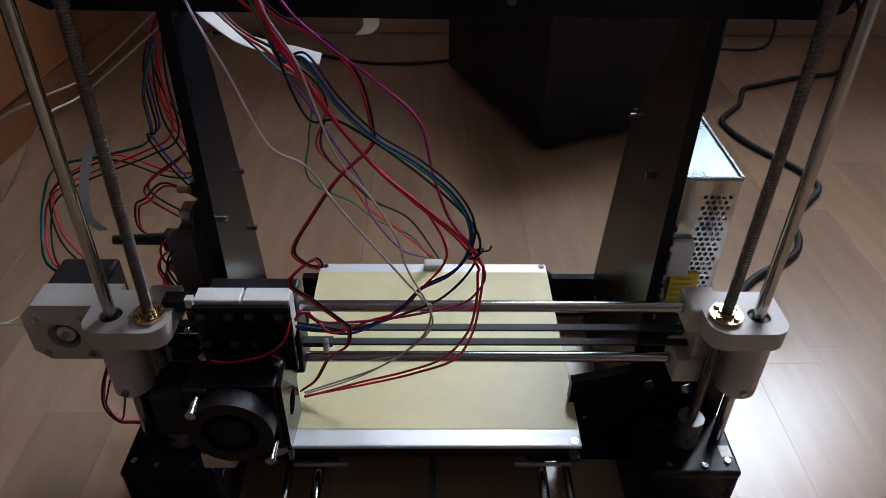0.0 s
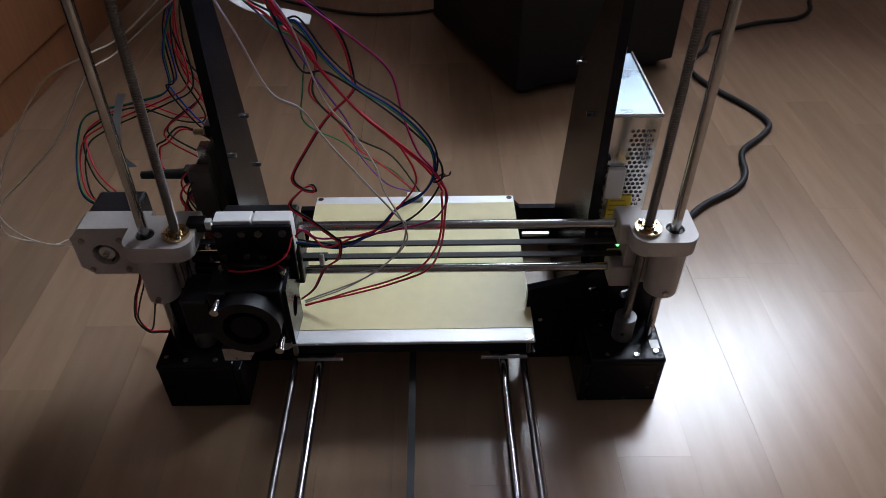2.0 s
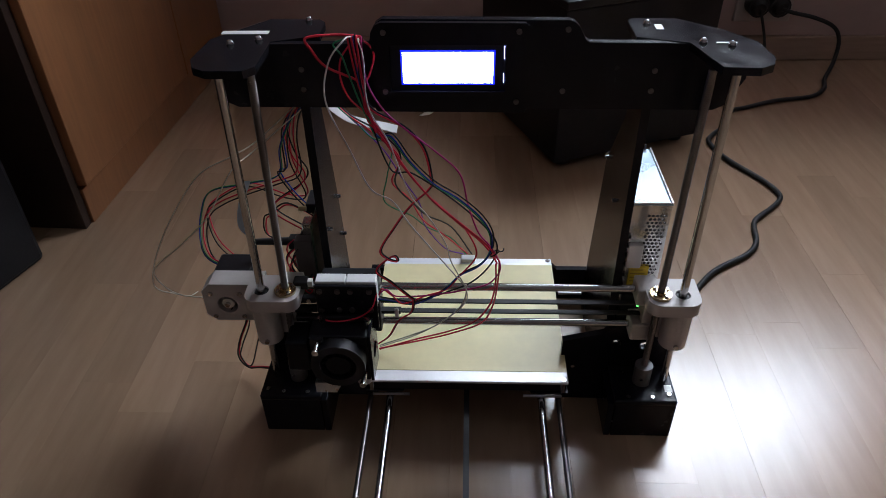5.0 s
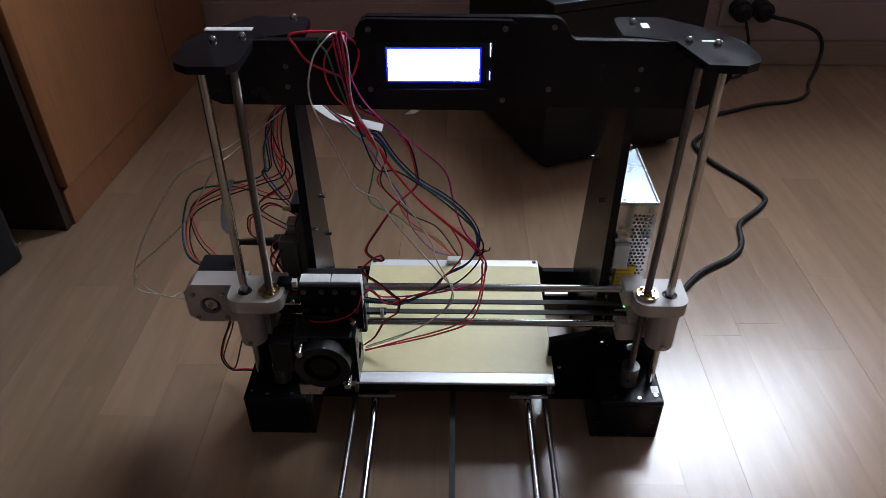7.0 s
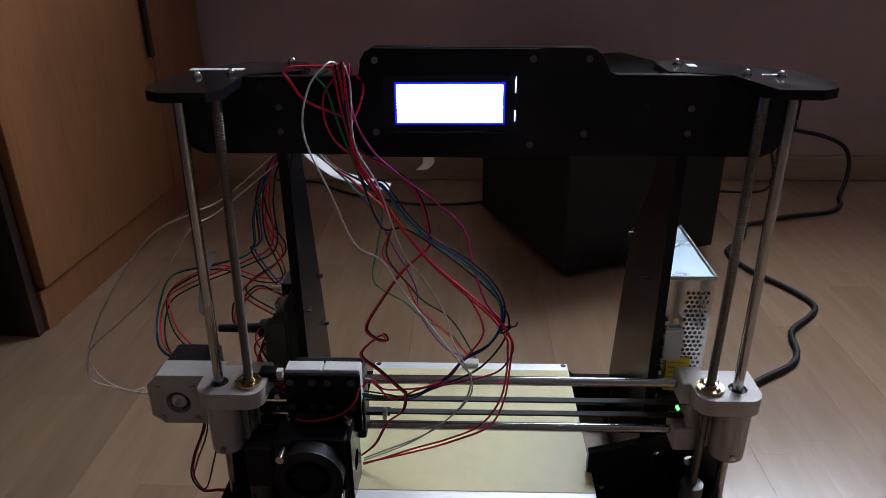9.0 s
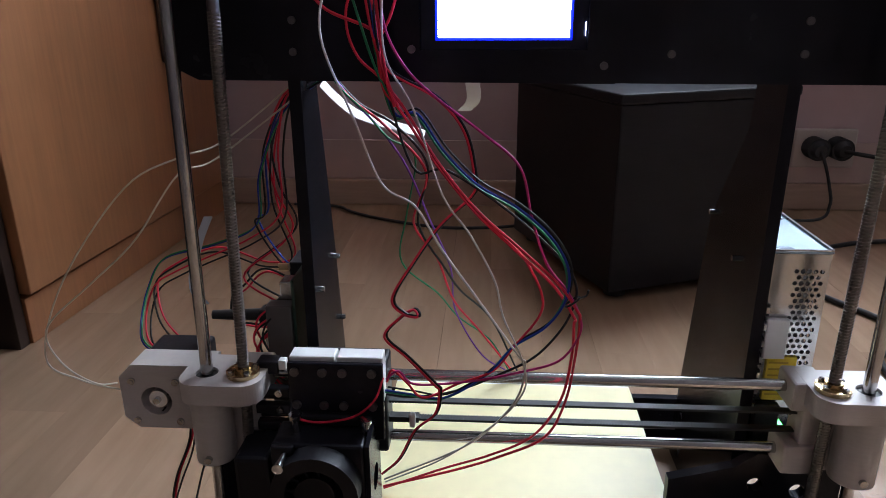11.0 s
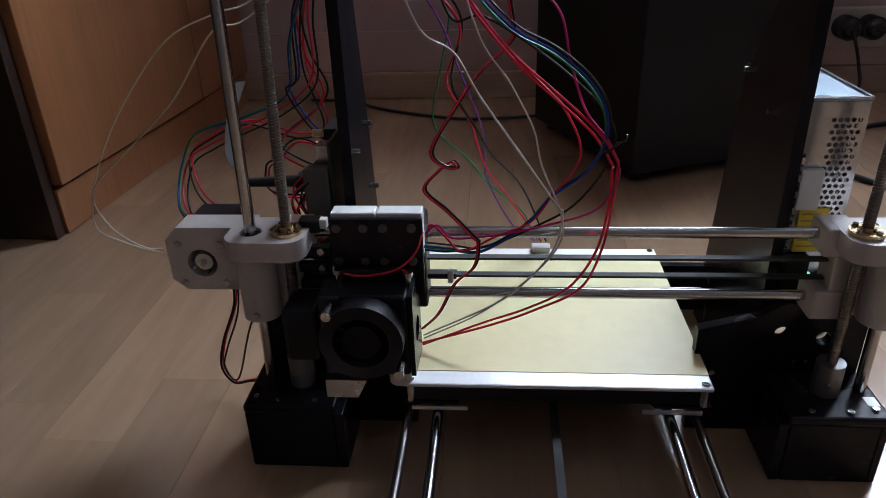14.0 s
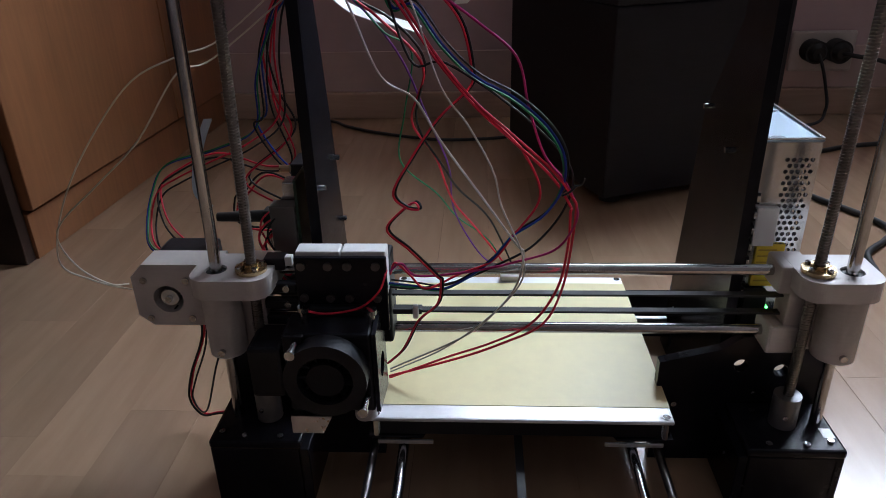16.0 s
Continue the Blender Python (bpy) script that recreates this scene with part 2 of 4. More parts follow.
# ---- cabinet ----
cab = thing("cabinet", "orange-brown beech cabinet with flat doors on a plinth", "cabinet")
part("plinth", slab(-0.36, 0, 0.001, 0.665, 0, 0.062, 0.001), CABINET, cab)
part("end_panel", slab(-0.42, -0.004, -0.018, 0.0, 0, 1.2, 0.001), DARKWOOD, cab, "dark brown end panel")
part("body", slab(-0.42, -0.012, 0.001, 0.665, 0.063, 1.2, 0.001), DARKWOOD, cab, "dark brown carcass")
left_door = part("door", slab(-0.010, 0.008, 0.004, 0.438, 0.067, 1.19, 0.0015), CABINET, cab)
part("door", slab(-0.010, 0.008, 0.441, 0.665, 0.067, 1.19, 0.0015), CABINET, cab)
part("handle", slab(0.008, 0.02, 0.419, 0.43, 0.318, 0.47, 0.004), DARKWOOD, left_door, "dark bar handle")
cab.matrix_world = Matrix.Translation((-0.586, 0.380, 0)) @ pose(0, 0, 0, 0, 0, -2.4)

box = thing("storage_box", "plain black box standing beside the cabinet", "box")
part("body", slab(-0.36, 0.0, -0.43, 0.0, 0.0, 0.28, 0.008), BLACK, box)
part("lid", slab(-0.364, 0.004, -0.434, 0.004, 0.281, 0.30, 0.004), BLACK, box)
box.matrix_world = Matrix.Translation((-0.620, 0.288, 0)) @ pose(0, 0, 0, 0, 0, -17)

# ---- black subwoofer ----
sub = thing("subwoofer", "black wooden subwoofer box standing on the floor", "speaker")
part("cabinet_box", slab(0, 0.297, 0, 0.33, 0.014, 0.283, 0.003), BLACKWOOD, sub)
part("top_panel", slab(-0.002, 0.299, -0.002, 0.332, 0.2835, 0.298, 0.003), BLACKWOOD, sub)
for u in (0.03, 0.27):
    for v in (0.03, 0.3):
        part("foot", tube((u, v, 0), (u, v, 0.0145), 0.016), RUBBER, sub)
sub.matrix_world = Matrix.Translation((0.171, 0.552, 0)) @ pose(0, 0, 0, 0, 0, 22.5)

# ---- wall socket with two plugs ----
sock = thing("wall_socket", "cream double wall socket above the skirting board", "socket")
part("plate", slab(0.612, 0.737, WALL_Y - 0.0165, WALL_Y - 0.0062, 0.09, 0.169, 0.004), SOCKET, sock)
for x in (0.65, 0.696):
    plug = thing("plug", "black mains plug pushed into the wall socket", "plug", "mains plugs")
    part("plug_body", tube((x, WALL_Y - 0.05, 0.133), (x, WALL_Y - 0.017, 0.133), 0.0222, 24), RUBBER, plug, smooth=True)
    part("collar", tube((x, WALL_Y - 0.06, 0.132), (x, WALL_Y - 0.05, 0.133), 0.012, 16, r2=0.019), RUBBER, plug, smooth=True)

# ---- printer ----
printer = thing("printer", "black acrylic open-frame desktop 3D printer with loose coloured wiring", "3D printer")
XL, XR, SL, SR = -0.1665, 0.2125, -0.191, 0.2365      # lead screws and smooth rods, at the foot
LEAN = {-1: (0.0085, 0.006), 1: (0.003, -0.0015)}   # how far each leans over its height
TOPZ = 0.42

# side plates
left = [(0.045, 0.0), (0.15, 0.0), (0.13, 0.148), (0.117, 0.225), (0.099, 0.31), (0.088, 0.355), (0.085, TOPZ), (0.045, TOPZ)]
right = [(0.045, 0.0), (0.2, 0.0), (0.19, 0.06), (0.157, 0.258), (0.151, 0.258), (0.1, 0.33), (0.09, TOPZ), (0.045, TOPZ)]
for outline, xa, xb, spots in ((left, -0.132, -0.124, ((0.056, 0.221), (0.112, 0.226), (0.12, 0.17))), (right, 0.176, 0.184, ((0.088, 0.238), (0.15, 0.255)))):
    side = part("side_plate", prism(outline, [], "x", xa, xb), ACRYLIC, printer)
    for y, z in spots:
        screw(side, (xb if xa < 0 else xa, y, z), (1 if xa < 0 else -1, 0, 0), 0.0022, 0.004)

# top cross plate and the display cover on it
outline = [(-0.186, 0.3685), (0.236, 0.366), (0.245, 0.3705), (0.258, 0.395), (0.258, 0.4195), (0.205, 0.4262), (0.1225, 0.4272), (0.1185, 0.4295), (0.1125, 0.4405), (0.108, 0.4447), (0.103, 0.4462), (-0.052, 0.4475), (-0.0575, 0.444), (-0.062, 0.436), (-0.064, 0.4265), (-0.15, 0.4265), (-0.203, 0.4195), (-0.203, 0.384), (-0.199, 0.375)]
cross = part("cross_plate", prism(outline, [], "y", 0.037, 0.0445), ACRYLIC, printer)
LX0, LX1, LZ0, LZ1 = -0.0357, 0.0415, 0.394, 0.4215
outline = [(-0.059, 0.3685), (0.069, 0.3675), (0.071, 0.3695), (0.071, 0.4435), (0.067, 0.4467), (-0.052, 0.4477), (-0.0575, 0.445), (-0.061, 0.439), (-0.061, 0.3705)]
hole = [(LX0 - 0.0105, LZ0 - 0.007), (LX1 + 0.0105, LZ0 - 0.007), (LX1 + 0.0105, LZ1 + 0.007), (LX0 - 0.0105, LZ1 + 0.007)]
cover = part("display_cover", prism(outline, [hole], "y", 0.028, 0.0325), ACRYLIC, printer)
lcd = part("display", slab(LX0 - 0.0102, LX1 + 0.0102, 0.0315, 0.0368, LZ0 - 0.0067, LZ1 + 0.0067), BLACK, printer, "black display bezel")
# glowing blue slab behind the screen stands in for its bloom halo
GLOW = bpy.data.materials.new("blue screen bloom")
GLOW.use_nodes = True
GLOW.node_tree.nodes["Principled BSDF"].inputs["Base Color"].default_value = (0.02, 0.03, 0.5, 1)
GLOW.node_tree.nodes["Principled BSDF"].inputs["Emission Color"].default_value = (0.004, 0.012, 1.0, 1)
GLOW.node_tree.nodes["Principled BSDF"].inputs["Emission Strength"].default_value = 1.1
part("bloom_rim", slab(LX0 - 0.0016, LX1 + 0.0016, 0.0309, 0.0314, LZ0 - 0.0016, LZ1 + 0.0016), GLOW, lcd, "blue bloom fringe round the lit screen")
for a, b in ((LZ0 + 0.001, LZ0 + 0.0085), (LZ0 + 0.0215, LZ1 + 0.0055)):
    part("backlight_slit", slab(0.0505, 0.0508, 0.0309, 0.0314, a, b), SCREEN, lcd, "thin bright slit of the backlight")
part("screen", slab(LX0, LX1, 0.0304, 0.03085, LZ0, LZ1), SCREEN, lcd, "glowing blue-white display screen")
for x, z in ((-0.0503, 0.4395), (-0.0513, 0.3875), (0.062, 0.44), (0.062, 0.378)):
    screw(cover, (x, 0.028, z), (0, -1, 0), 0.0024, 0.0015, DULL)
for x, z in ((0.103, 0.4385), (0.1025, 0.384), (-0.1245, 0.404), (-0.125, 0.3855), (0.1795, 0.4025), (0.179, 0.384)):
    screw(cross, (x, 0.037, z), (0, -1, 0), 0.0024, 0.0015, DULL)

# top brackets
for outline, spots, strips in (
        ([(-0.206, 0.002), (-0.2, -0.014), (-0.188, -0.022), (-0.157, -0.022), (-0.149, -0.012), (-0.149, 0.041), (-0.113, 0.055), (-0.11, 0.059), (-0.11, 0.089), (-0.116, 0.097), (-0.162, 0.098), (-0.203, 0.047)],
         ((-0.182, 0.035), (-0.160, 0.045), (-0.1255, 0.094)), ((-0.197, -0.1555, 0.059, 0.067),)),
        ([(0.264, 0.005), (0.259, -0.009), (0.247, -0.017), (0.218, -0.015), (0.205, 0.037), (0.163, 0.05), (0.163, 0.093), (0.168, 0.098), (0.206, 0.097), (0.241, 0.067), (0.261, 0.039)],
         ((0.2155, 0.037), (0.237, 0.03), (0.1775, 0.082)), ((0.1835, 0.19, 0.068, 0.08), (0.226, 0.243, 0.035, 0.0375)))):
    bracket = part("top_bracket", prism(outline, [], "z", 0.4203, 0.427), GLOSSY, printer)
    for x, y in spots:
        bm = tube((x, y, 0.427), (x, y, 0.428), 0.0034, 16)
        bmesh.ops.create_uvsphere(bm, u_segments=16, v_segments=8, radius=0.0031, matrix=Matrix.Translation((x, y, 0.4281)))
        part("screw", bm, CHROME, bracket, "bright domed screw", True)
    for strip in strips:
        part("sticker", slab(*strip, 0.4271, 0.4274), WHITE, bracket, "pale sticker strip")

# motor boxes at the foot of each lead screw
for s in (-1, 1):
    def mx(u):
        return CX + s * u
    lead, rod = (XL, SL) if s < 0 else (XR, SR)
    low = part("lower_plate", prism([(mx(0.106), 0), (mx(0.225), 0), (mx(0.225), 0.1), (mx(0.21), 0.115), (mx(0.165), 0.115), (mx(0.15), 0.104), (mx(0.106), 0.092)],
                                    [ring(mx(0.166), 0.09, 0.0055), ring(mx(0.196), 0.086, 0.0055)], "y", 0.026, 0.034), ACRYLIC, printer)
    for u, z in ((0.12, 0.055), (0.178, 0.066), (0.186, 0.066)):
        screw(low, (mx(u), 0.026, z), (0, -1, 0), 0.0022)
    a, b = sorted((mx(0.158), mx(0.226)))
    plate = part("motor_plate", slab(a, b, -0.03, 0.025, 0.051, 0.058, 0.002), ACRYLIC, printer)
    for u, v in ((0.174, -0.024), (0.2, -0.024), (0.218, -0.02), (0.174, 0.012)):
        screw(plate, (mx(u), v, 0.058), (0, 0, 1), 0.0024, 0.0018)
    motor = part("motor", slab(lead - 0.021, lead + 0.021, -0.0205, 0.021, 0.006, 0.0505, 0.003), BLACK, printer)
    a, b = sorted((mx(0.1605), mx(0.222)))
    part("front_plate", slab(a, b, -0.0285, -0.0215, 0.0, 0.0505, 0.001), ACRYLIC, printer)
    for u in (0.1565, 0.2225):
        a, b = sorted((mx(u - 0.0035), mx(u + 0.0035)))
        part("box_side", slab(a, b, -0.0285, 0.0255, 0.0, 0.0505, 0.001), ACRYLIC, printer)
    cup = part("coupler", tube((lead, 0, 0.0585), (lead, 0, 0.084), 0.0095, 24), COUPLER, printer, "aluminium shaft coupler", True)
    screw(cup, (lead - 0.003, -0.009, 0.07), (0, -1, 0), 0.0018, 0.001)
    # threaded spindle
    lean, rod_lean = LEAN[s]
    bm = tube((lead, 0, 0.06), (lead + lean, 0, TOPZ - 0.001), 0.0034, 14)
    line = [(lead + lean * (k * 0.000334 + 0.02) / 0.358 + 0.0034 * math.cos(k * 1.05), 0.0034 * math.sin(k * 1.05), 0.08 + k * 0.002 * 1.05 / (2 * math.pi)) for k in range(int(0.33 / 0.002 * 2 * math.pi / 1.05))]
    helix = cord(line, 0.0007, 4, 1)
    me = bpy.data.meshes.new("thread")
    helix.to_mesh(me)
    helix.free()
    bm.from_mesh(me)
    part("lead_screw", bm, THREAD, printer, "threaded lead screw", True)
    part("smooth_rod", tube((rod, 0.001, 0.055), (rod + rod_lean, 0.001, TOPZ + 0.004), 0.004, 20), STEEL, printer, "polished steel rod", True)
part("sticker", slab(0.236, 0.244, -0.016, -0.006, 0.0581, 0.0584), WHITE, printer, "small pale sticker")

# gantry: two rods, belt, printed ends
GZ0, GZ1, GY = 0.126, 0.174, 0.02
for z in (GZ0, GZ1):
    part("gantry_rod", tube((-0.163, GY, z), (0.205, GY, z), 0.004, 24), STEEL, printer, "polished steel rod", True)
for s in (-1, 1):
    def mx(u):
        return CX + s * u
    lead, rod = (XL + 0.0025, SL + 0.002) if s < 0 else (XR + 0.001, SR - 0.0005)
    a, b = sorted((lead, rod))
    a, b = a - 0.016, b + 0.014
    if s > 0:
        a, b = lead - 0.013, rod + 0.017
    n = 10
    lo, hi = (a, b)
    foot = [(hi - 0.013 + 0.013 * math.sin(k * math.pi / 2 / n), -0.004 - 0.013 * math.cos(k * math.pi / 2 / n)) for k in range(n + 1)]
    foot += [(hi, 0.026), (lo, 0.026)] + [(lo + 0.013 - 0.013 * math.cos(k * math.pi / 2 / n), -0.004 - 0.013 * math.sin(k * math.pi / 2 / n)) for k in range(n + 1)]
    end = part("gantry_end", prism(foot, [ring(rod, 0.001, 0.0075, 20)], "z", 0.168, 0.1825), PRINTED, printer, "white printed plastic bracket")
    part("bearing", tube((rod, 0.001, 0.15), (rod, 0.001, 0.1805), 0.0075, 20), RUBBER, end, "dark linear bearing", True)
    part("bearing_holder", tube((rod, 0.001, 0.118), (rod, 0.001, 0.1681), 0.0135 if s < 0 else 0.0142, 28), PRINTED, end, smooth=True)
    a, b = sorted((mx(0.172), mx(0.194)))
    hold = part("rod_holder", slab(a, b, 0.006, 0.033, 0.162, 0.1824, 0.002), PRINTED, end)
    part("rod_holder", slab(a, b, 0.006, 0.033, 0.114, 0.136, 0.002), PRINTED, end)
    a, b = sorted((mx(0.182), mx(0.212)))
    part("web", slab(a, b, 0.009, 0.03, 0.116, 0.168, 0.001), PRINTED, end)
    nut = part("nut", tube((lead, 0, 0.1826), (lead, 0, 0.1855), 0.0108, 24), BRASS, end, "brass flanged nut", True)
    part("nut_collar", tube((lead, 0, 0.1855), (lead, 0, 0.1885), 0.0055, 20), BRASS, nut, smooth=True)
    for k in range(4):
        u = k * math.pi / 2 + 0.6
        screw(nut, (lead + 0.008 * math.cos(u), 0.008 * math.sin(u), 0.1855), (0, 0, 1), 0.0019, 0.002)
    part("clamp_screw", tube((rod, -0.0155, 0.124), (rod, -0.0125, 0.124), 0.0025, 12), STEEL, end)

PX, PZ = -0.233, 0.152        # shaft of the gantry motor
outline = [(PX - 0.0245, PZ - 0.013), (PX - 0.0145, PZ - 0.0215), (PX + 0.04, PZ - 0.0215), (PX + 0.04, PZ + 0.028), (PX - 0.015, PZ + 0.028), (PX - 0.0245, PZ + 0.018)]
mount = part("motor_mount", prism(outline, [ring(PX, PZ, 0.011, 24)], "y", 0.0125, 0.036), PRINTED, printer, "white printed plastic motor mount")
for u in (-0.0155, 0.0155):
    for v in (-0.0155, 0.0155):
        screw(mount, (PX + u, 0.0125, PZ + v), (0, -1, 0), 0.0026, 0.0015)
part("pulley", tube((PX, 0.015, PZ), (PX, 0.032, PZ), 0.0065, 24), ALU, mount, "aluminium belt pulley", True)
part("shaft", tube((PX, 0.0115, PZ), (PX, 0.0155, PZ), 0.0025, 12), STEEL, mount, smooth=True)
part("motor", slab(PX - 0.021, PX + 0.021, 0.0365, 0.076, PZ - 0.021, PZ + 0.021, 0.003), BLACK, printer)
# toothed belt: two runs
for z, t in ((0.1545, -1), (0.1405, 1)):
    bm = slab(PX, 0.215, 0.017, 0.023, z - 0.0007, z + 0.0007)
    for k in range(150):
        x = -0.1 + k * 0.002
        slab(x, x + 0.001, 0.017, 0.023, z + t * 0.0007 - 0.0004, z + t * 0.0007 + 0.0004, 0, bm)
    part("belt", bm, RUBBER, printer, "black toothed belt")
part("belt_clip", slab(-0.056, -0.052, 0.012, 0.017, 0.137, 0.147, 0.001), WHITE, printer)
part("belt_sleeve", slab(-0.074, -0.05, 0.0165, 0.0235, 0.1385, 0.1425), RUBBER, printer)

# carriage with bolts, bearing blocks, extruder, fans
CY = -0.004
car = part("carriage_plate", slab(-0.132, -0.070, CY - 0.004, CY, 0.140, 0.196, 0.001), ACRYLIC, printer, "black carriage plate with eight bolts")
for z in (0.190, 0.166):
    for x in (-0.127, -0.109, -0.096, -0.077):
        screw(car, (x, CY - 0.004, z), (0, -1, 0), 0.003, 0.002, DULL)
for a, b in ((-0.1315, -0.1015), (-0.1005, -0.0705)):
    part("bearing_block", slab(a, b, CY + 0.0005, CY + 0.014, 0.165, 0.1985, 0.001), WHITE, car, "white bearing block")
part("top_lug", slab(-0.1315, -0.0705, CY + 0.0142, 0.036, 0.118, 0.186, 0.002), BLACK, car)
ext = part("extruder_block", slab(-0.138, -0.079, -0.036, CY - 0.0045, 0.092, 0.154, 0.002), BLACK, car)
part("upper_block", slab(-0.130, -0.085, -0.016, CY - 0.0045, 0.1545, 0.162, 0.002), BLACK, ext)
flank = part("flank_plate", prism([(-0.036, 0.092), (0.004, 0.086), (0.004, 0.142), (-0.012, 0.158), (-0.036, 0.154)], [ring(-0.016, 0.118, 0.009)], "x", -0.0785, -0.0755), ACRYLIC, ext)
for x, z in ((-0.125, 0.1625), (-0.080, 0.1605)):
    bolt = part("spring_bolt", tube((x, -0.021, z - 0.0085), (x, -0.021, z + 0.001), 0.0026, 14), STEEL, ext, "bright spring bolt", True)
    part("bolt_head", tube((x, -0.021, z + 0.001), (x, -0.021, z + 0.004), 0.0042, 14), STEEL, bolt, smooth=True)
FX, FY, FZ = -0.108, -0.038, 0.128
n = 28
shell = [(FX + 0.0275 * math.cos(k * 2 * math.pi / n), FZ + 0.0275 * math.sin(k * 2 * math.pi / n)) for k in range(n)]
fan = part("fan_shell", prism(shell, [ring(FX, FZ, 0.0185, 24)], "y", FY - 0.014, FY), BLACK, car, "round black cooling fan", True)
part("fan_back", tube((FX, FY - 0.003, FZ), (FX, FY - 0.001, FZ), 0.0186, 24), FANBLACK, fan)
part("fan_hub", tube((FX, FY - 0.0125, FZ), (FX, FY - 0.003, FZ), 0.0125, 20), FANBLACK, fan, smooth=True)
bm = bmesh.new()
for k in range(11):
    u = k * 2 * math.pi / 11
    slab(-0.0005, 0.0005, -0.006, 0.004, 0.009, 0.018, 0, bm)
    vs = bm.verts[-8:]
    bmesh.ops.rotate(bm, verts=vs, cent=(0, 0, 0), matrix=Matrix.Rotation(0.5, 3, "Z"))
    bmesh.ops.rotate(bm, verts=vs, cent=(0, 0, 0), matrix=Matrix.Rotation(u, 3, "Y"))
bmesh.ops.translate(bm, verts=bm.verts, vec=(FX, FY - 0.0045, FZ))
part("blades", bm, FANBLACK, fan)
for x, z in ((-0.1275, 0.151), (-0.084, 0.107)):
    bolt = part("fan_bolt", tube((x, FY - 0.016, z), (x, FY, z), 0.0026, 14), STEEL, fan, "bright steel bolt", True)
    part("bolt_head", tube((x, FY - 0.019, z), (x, FY - 0.016, z), 0.0034, 14), STEEL, bolt, smooth=True)
part("fan_lug", slab(-0.136, -0.122, FY - 0.004, FY, 0.143, 0.156, 0.001), BLACK, fan)
side_fan = part("side_fan", slab(-0.166, -0.142, -0.03, 0.004, 0.098, 0.138, 0.003), BLACK, car, "square black side fan")
duct = part("nozzle_block", prism([(-0.139, 0.0725), (-0.117, 0.0725), (-0.11, 0.087), (-0.139, 0.087)], [], "y", -0.036, -0.018), ALU, car, "pale metal heater block")
part("nozzle", tube((-0.124, -0.027, 0.066), (-0.124, -0.027, 0.0725), 0.001, 10, r2=0.004), BRASS, car, "brass nozzle")
part("fan_wire", cord([(-0.07, CY - 0.002, 0.186), (-0.074, CY - 0.012, 0.176), (-0.086, CY - 0.012, 0.164), (-0.1, CY - 0.015, 0.161), (-0.113, CY - 0.017, 0.161), (-0.123, CY - 0.017, 0.163)], 0.0008), RED, car, "thin red wire", True)
part("sensor", tube((-0.088, -0.024, 0.08), (-0.088, -0.024, 0.092), 0.008, 18), PRINTED, car, smooth=True)

# end stop and clips at the motor end of the gantry
stop = part("end_stop", slab(-0.158, -0.143, 0.008, 0.02, 0.178, 0.187, 0.001), BLACK, printer, "small black end stop switch")
part("connector", slab(-0.143, -0.138, 0.009, 0.015, 0.181, 0.188, 0.0005), WHITE, stop)
for z in (0.166, 0.153, 0.14):
    part("clip", slab(-0.16, -0.136, 0.005, 0.012, z - 0.004, z + 0.003, 0.001), BLACK, printer)
    screw(printer, (-0.143, 0.005, z), (0, -1, 0), 0.0025, 0.002)

# print bed
bed = part("print_bed", slab(-0.089, 0.131, -0.016, 0.204, 0.0668, 0.070, 0.0012), BEDALU, printer, "aluminium print bed")
bed_outline = [(-0.0887, 0.0), (0.1307, 0.0), (0.1307, 0.190), (-0.0887, 0.190)]
part("tape", prism(bed_outline, [], "z", 0.0701, 0.0705), TAPE, bed, "cream masking tape")
for x in (-0.084, 0.126):
    for y in (-0.011, 0.199):
        screw(bed, (x, y, 0.070), (0, 0, 1), 0.003, 0.0006)
        part("spring", tube((x, y, 0.0525), (x, y, 0.0667), 0.0035, 12), STEEL, bed)
part("plug", slab(0.012, 0.03, 0.193, 0.204, 0.0702, 0.076, 0.001), WHITE, bed, "white wire connector")
part("heater_board", slab(-0.086, 0.128, -0.013, 0.201, 0.0645, 0.0665), BLACK, printer)
part("bed_carrier", prism([(-0.09, -0.014), (-0.05, -0.014), (-0.03, 0.03), (0.072, 0.03), (0.092, -0.014), (0.132, -0.014), (0.132, 0.01), (0.1, 0.05), (0.1, 0.14), (0.132, 0.18), (0.132, 0.2), (-0.09, 0.2), (-0.09, 0.18), (-0.058, 0.14), (-0.058, 0.05), (-0.09, 0.01)], [], "z", 0.0505, 0.0525), ACRYLIC, printer, "black bed carrier")
for a, b in ((-0.083, -0.042), (0.083, 0.125)):
    part("bed_clip", slab(a, b, -0.0165, -0.0145, 0.047, 0.0502, 0.0004), ALU, printer, "thin metal edge bar")
part("bed_frame", slab(-0.085, 0.127, -0.012, -0.006, 0.0527, 0.0643, 0.0005), BLACK, printer)
for x, r, m in ((-0.064, 0.004, STEEL), (0.103, 0.004, STEEL), (-0.086, 0.003, THREAD), (0.122, 0.003, THREAD)):
    part("bed_rod", tube((x, -0.23, 0.042), (x, 0.207, 0.042), r, 20), m, printer, smooth=True)
    part("bearing", tube((x, 0.03, 0.042), (x, 0.06, 0.042), 0.0075, 18), STEEL, printer, smooth=True) if r > 0.0035 else None
part("bed_belt", slab(0.018, 0.024, -0.22, 0.2, 0.04, 0.0415), RUBBER, printer)
part("end_plate", slab(-0.1, 0.137, -0.24, -0.232, 0.0, 0.055, 0.001), ACRYLIC, printer)
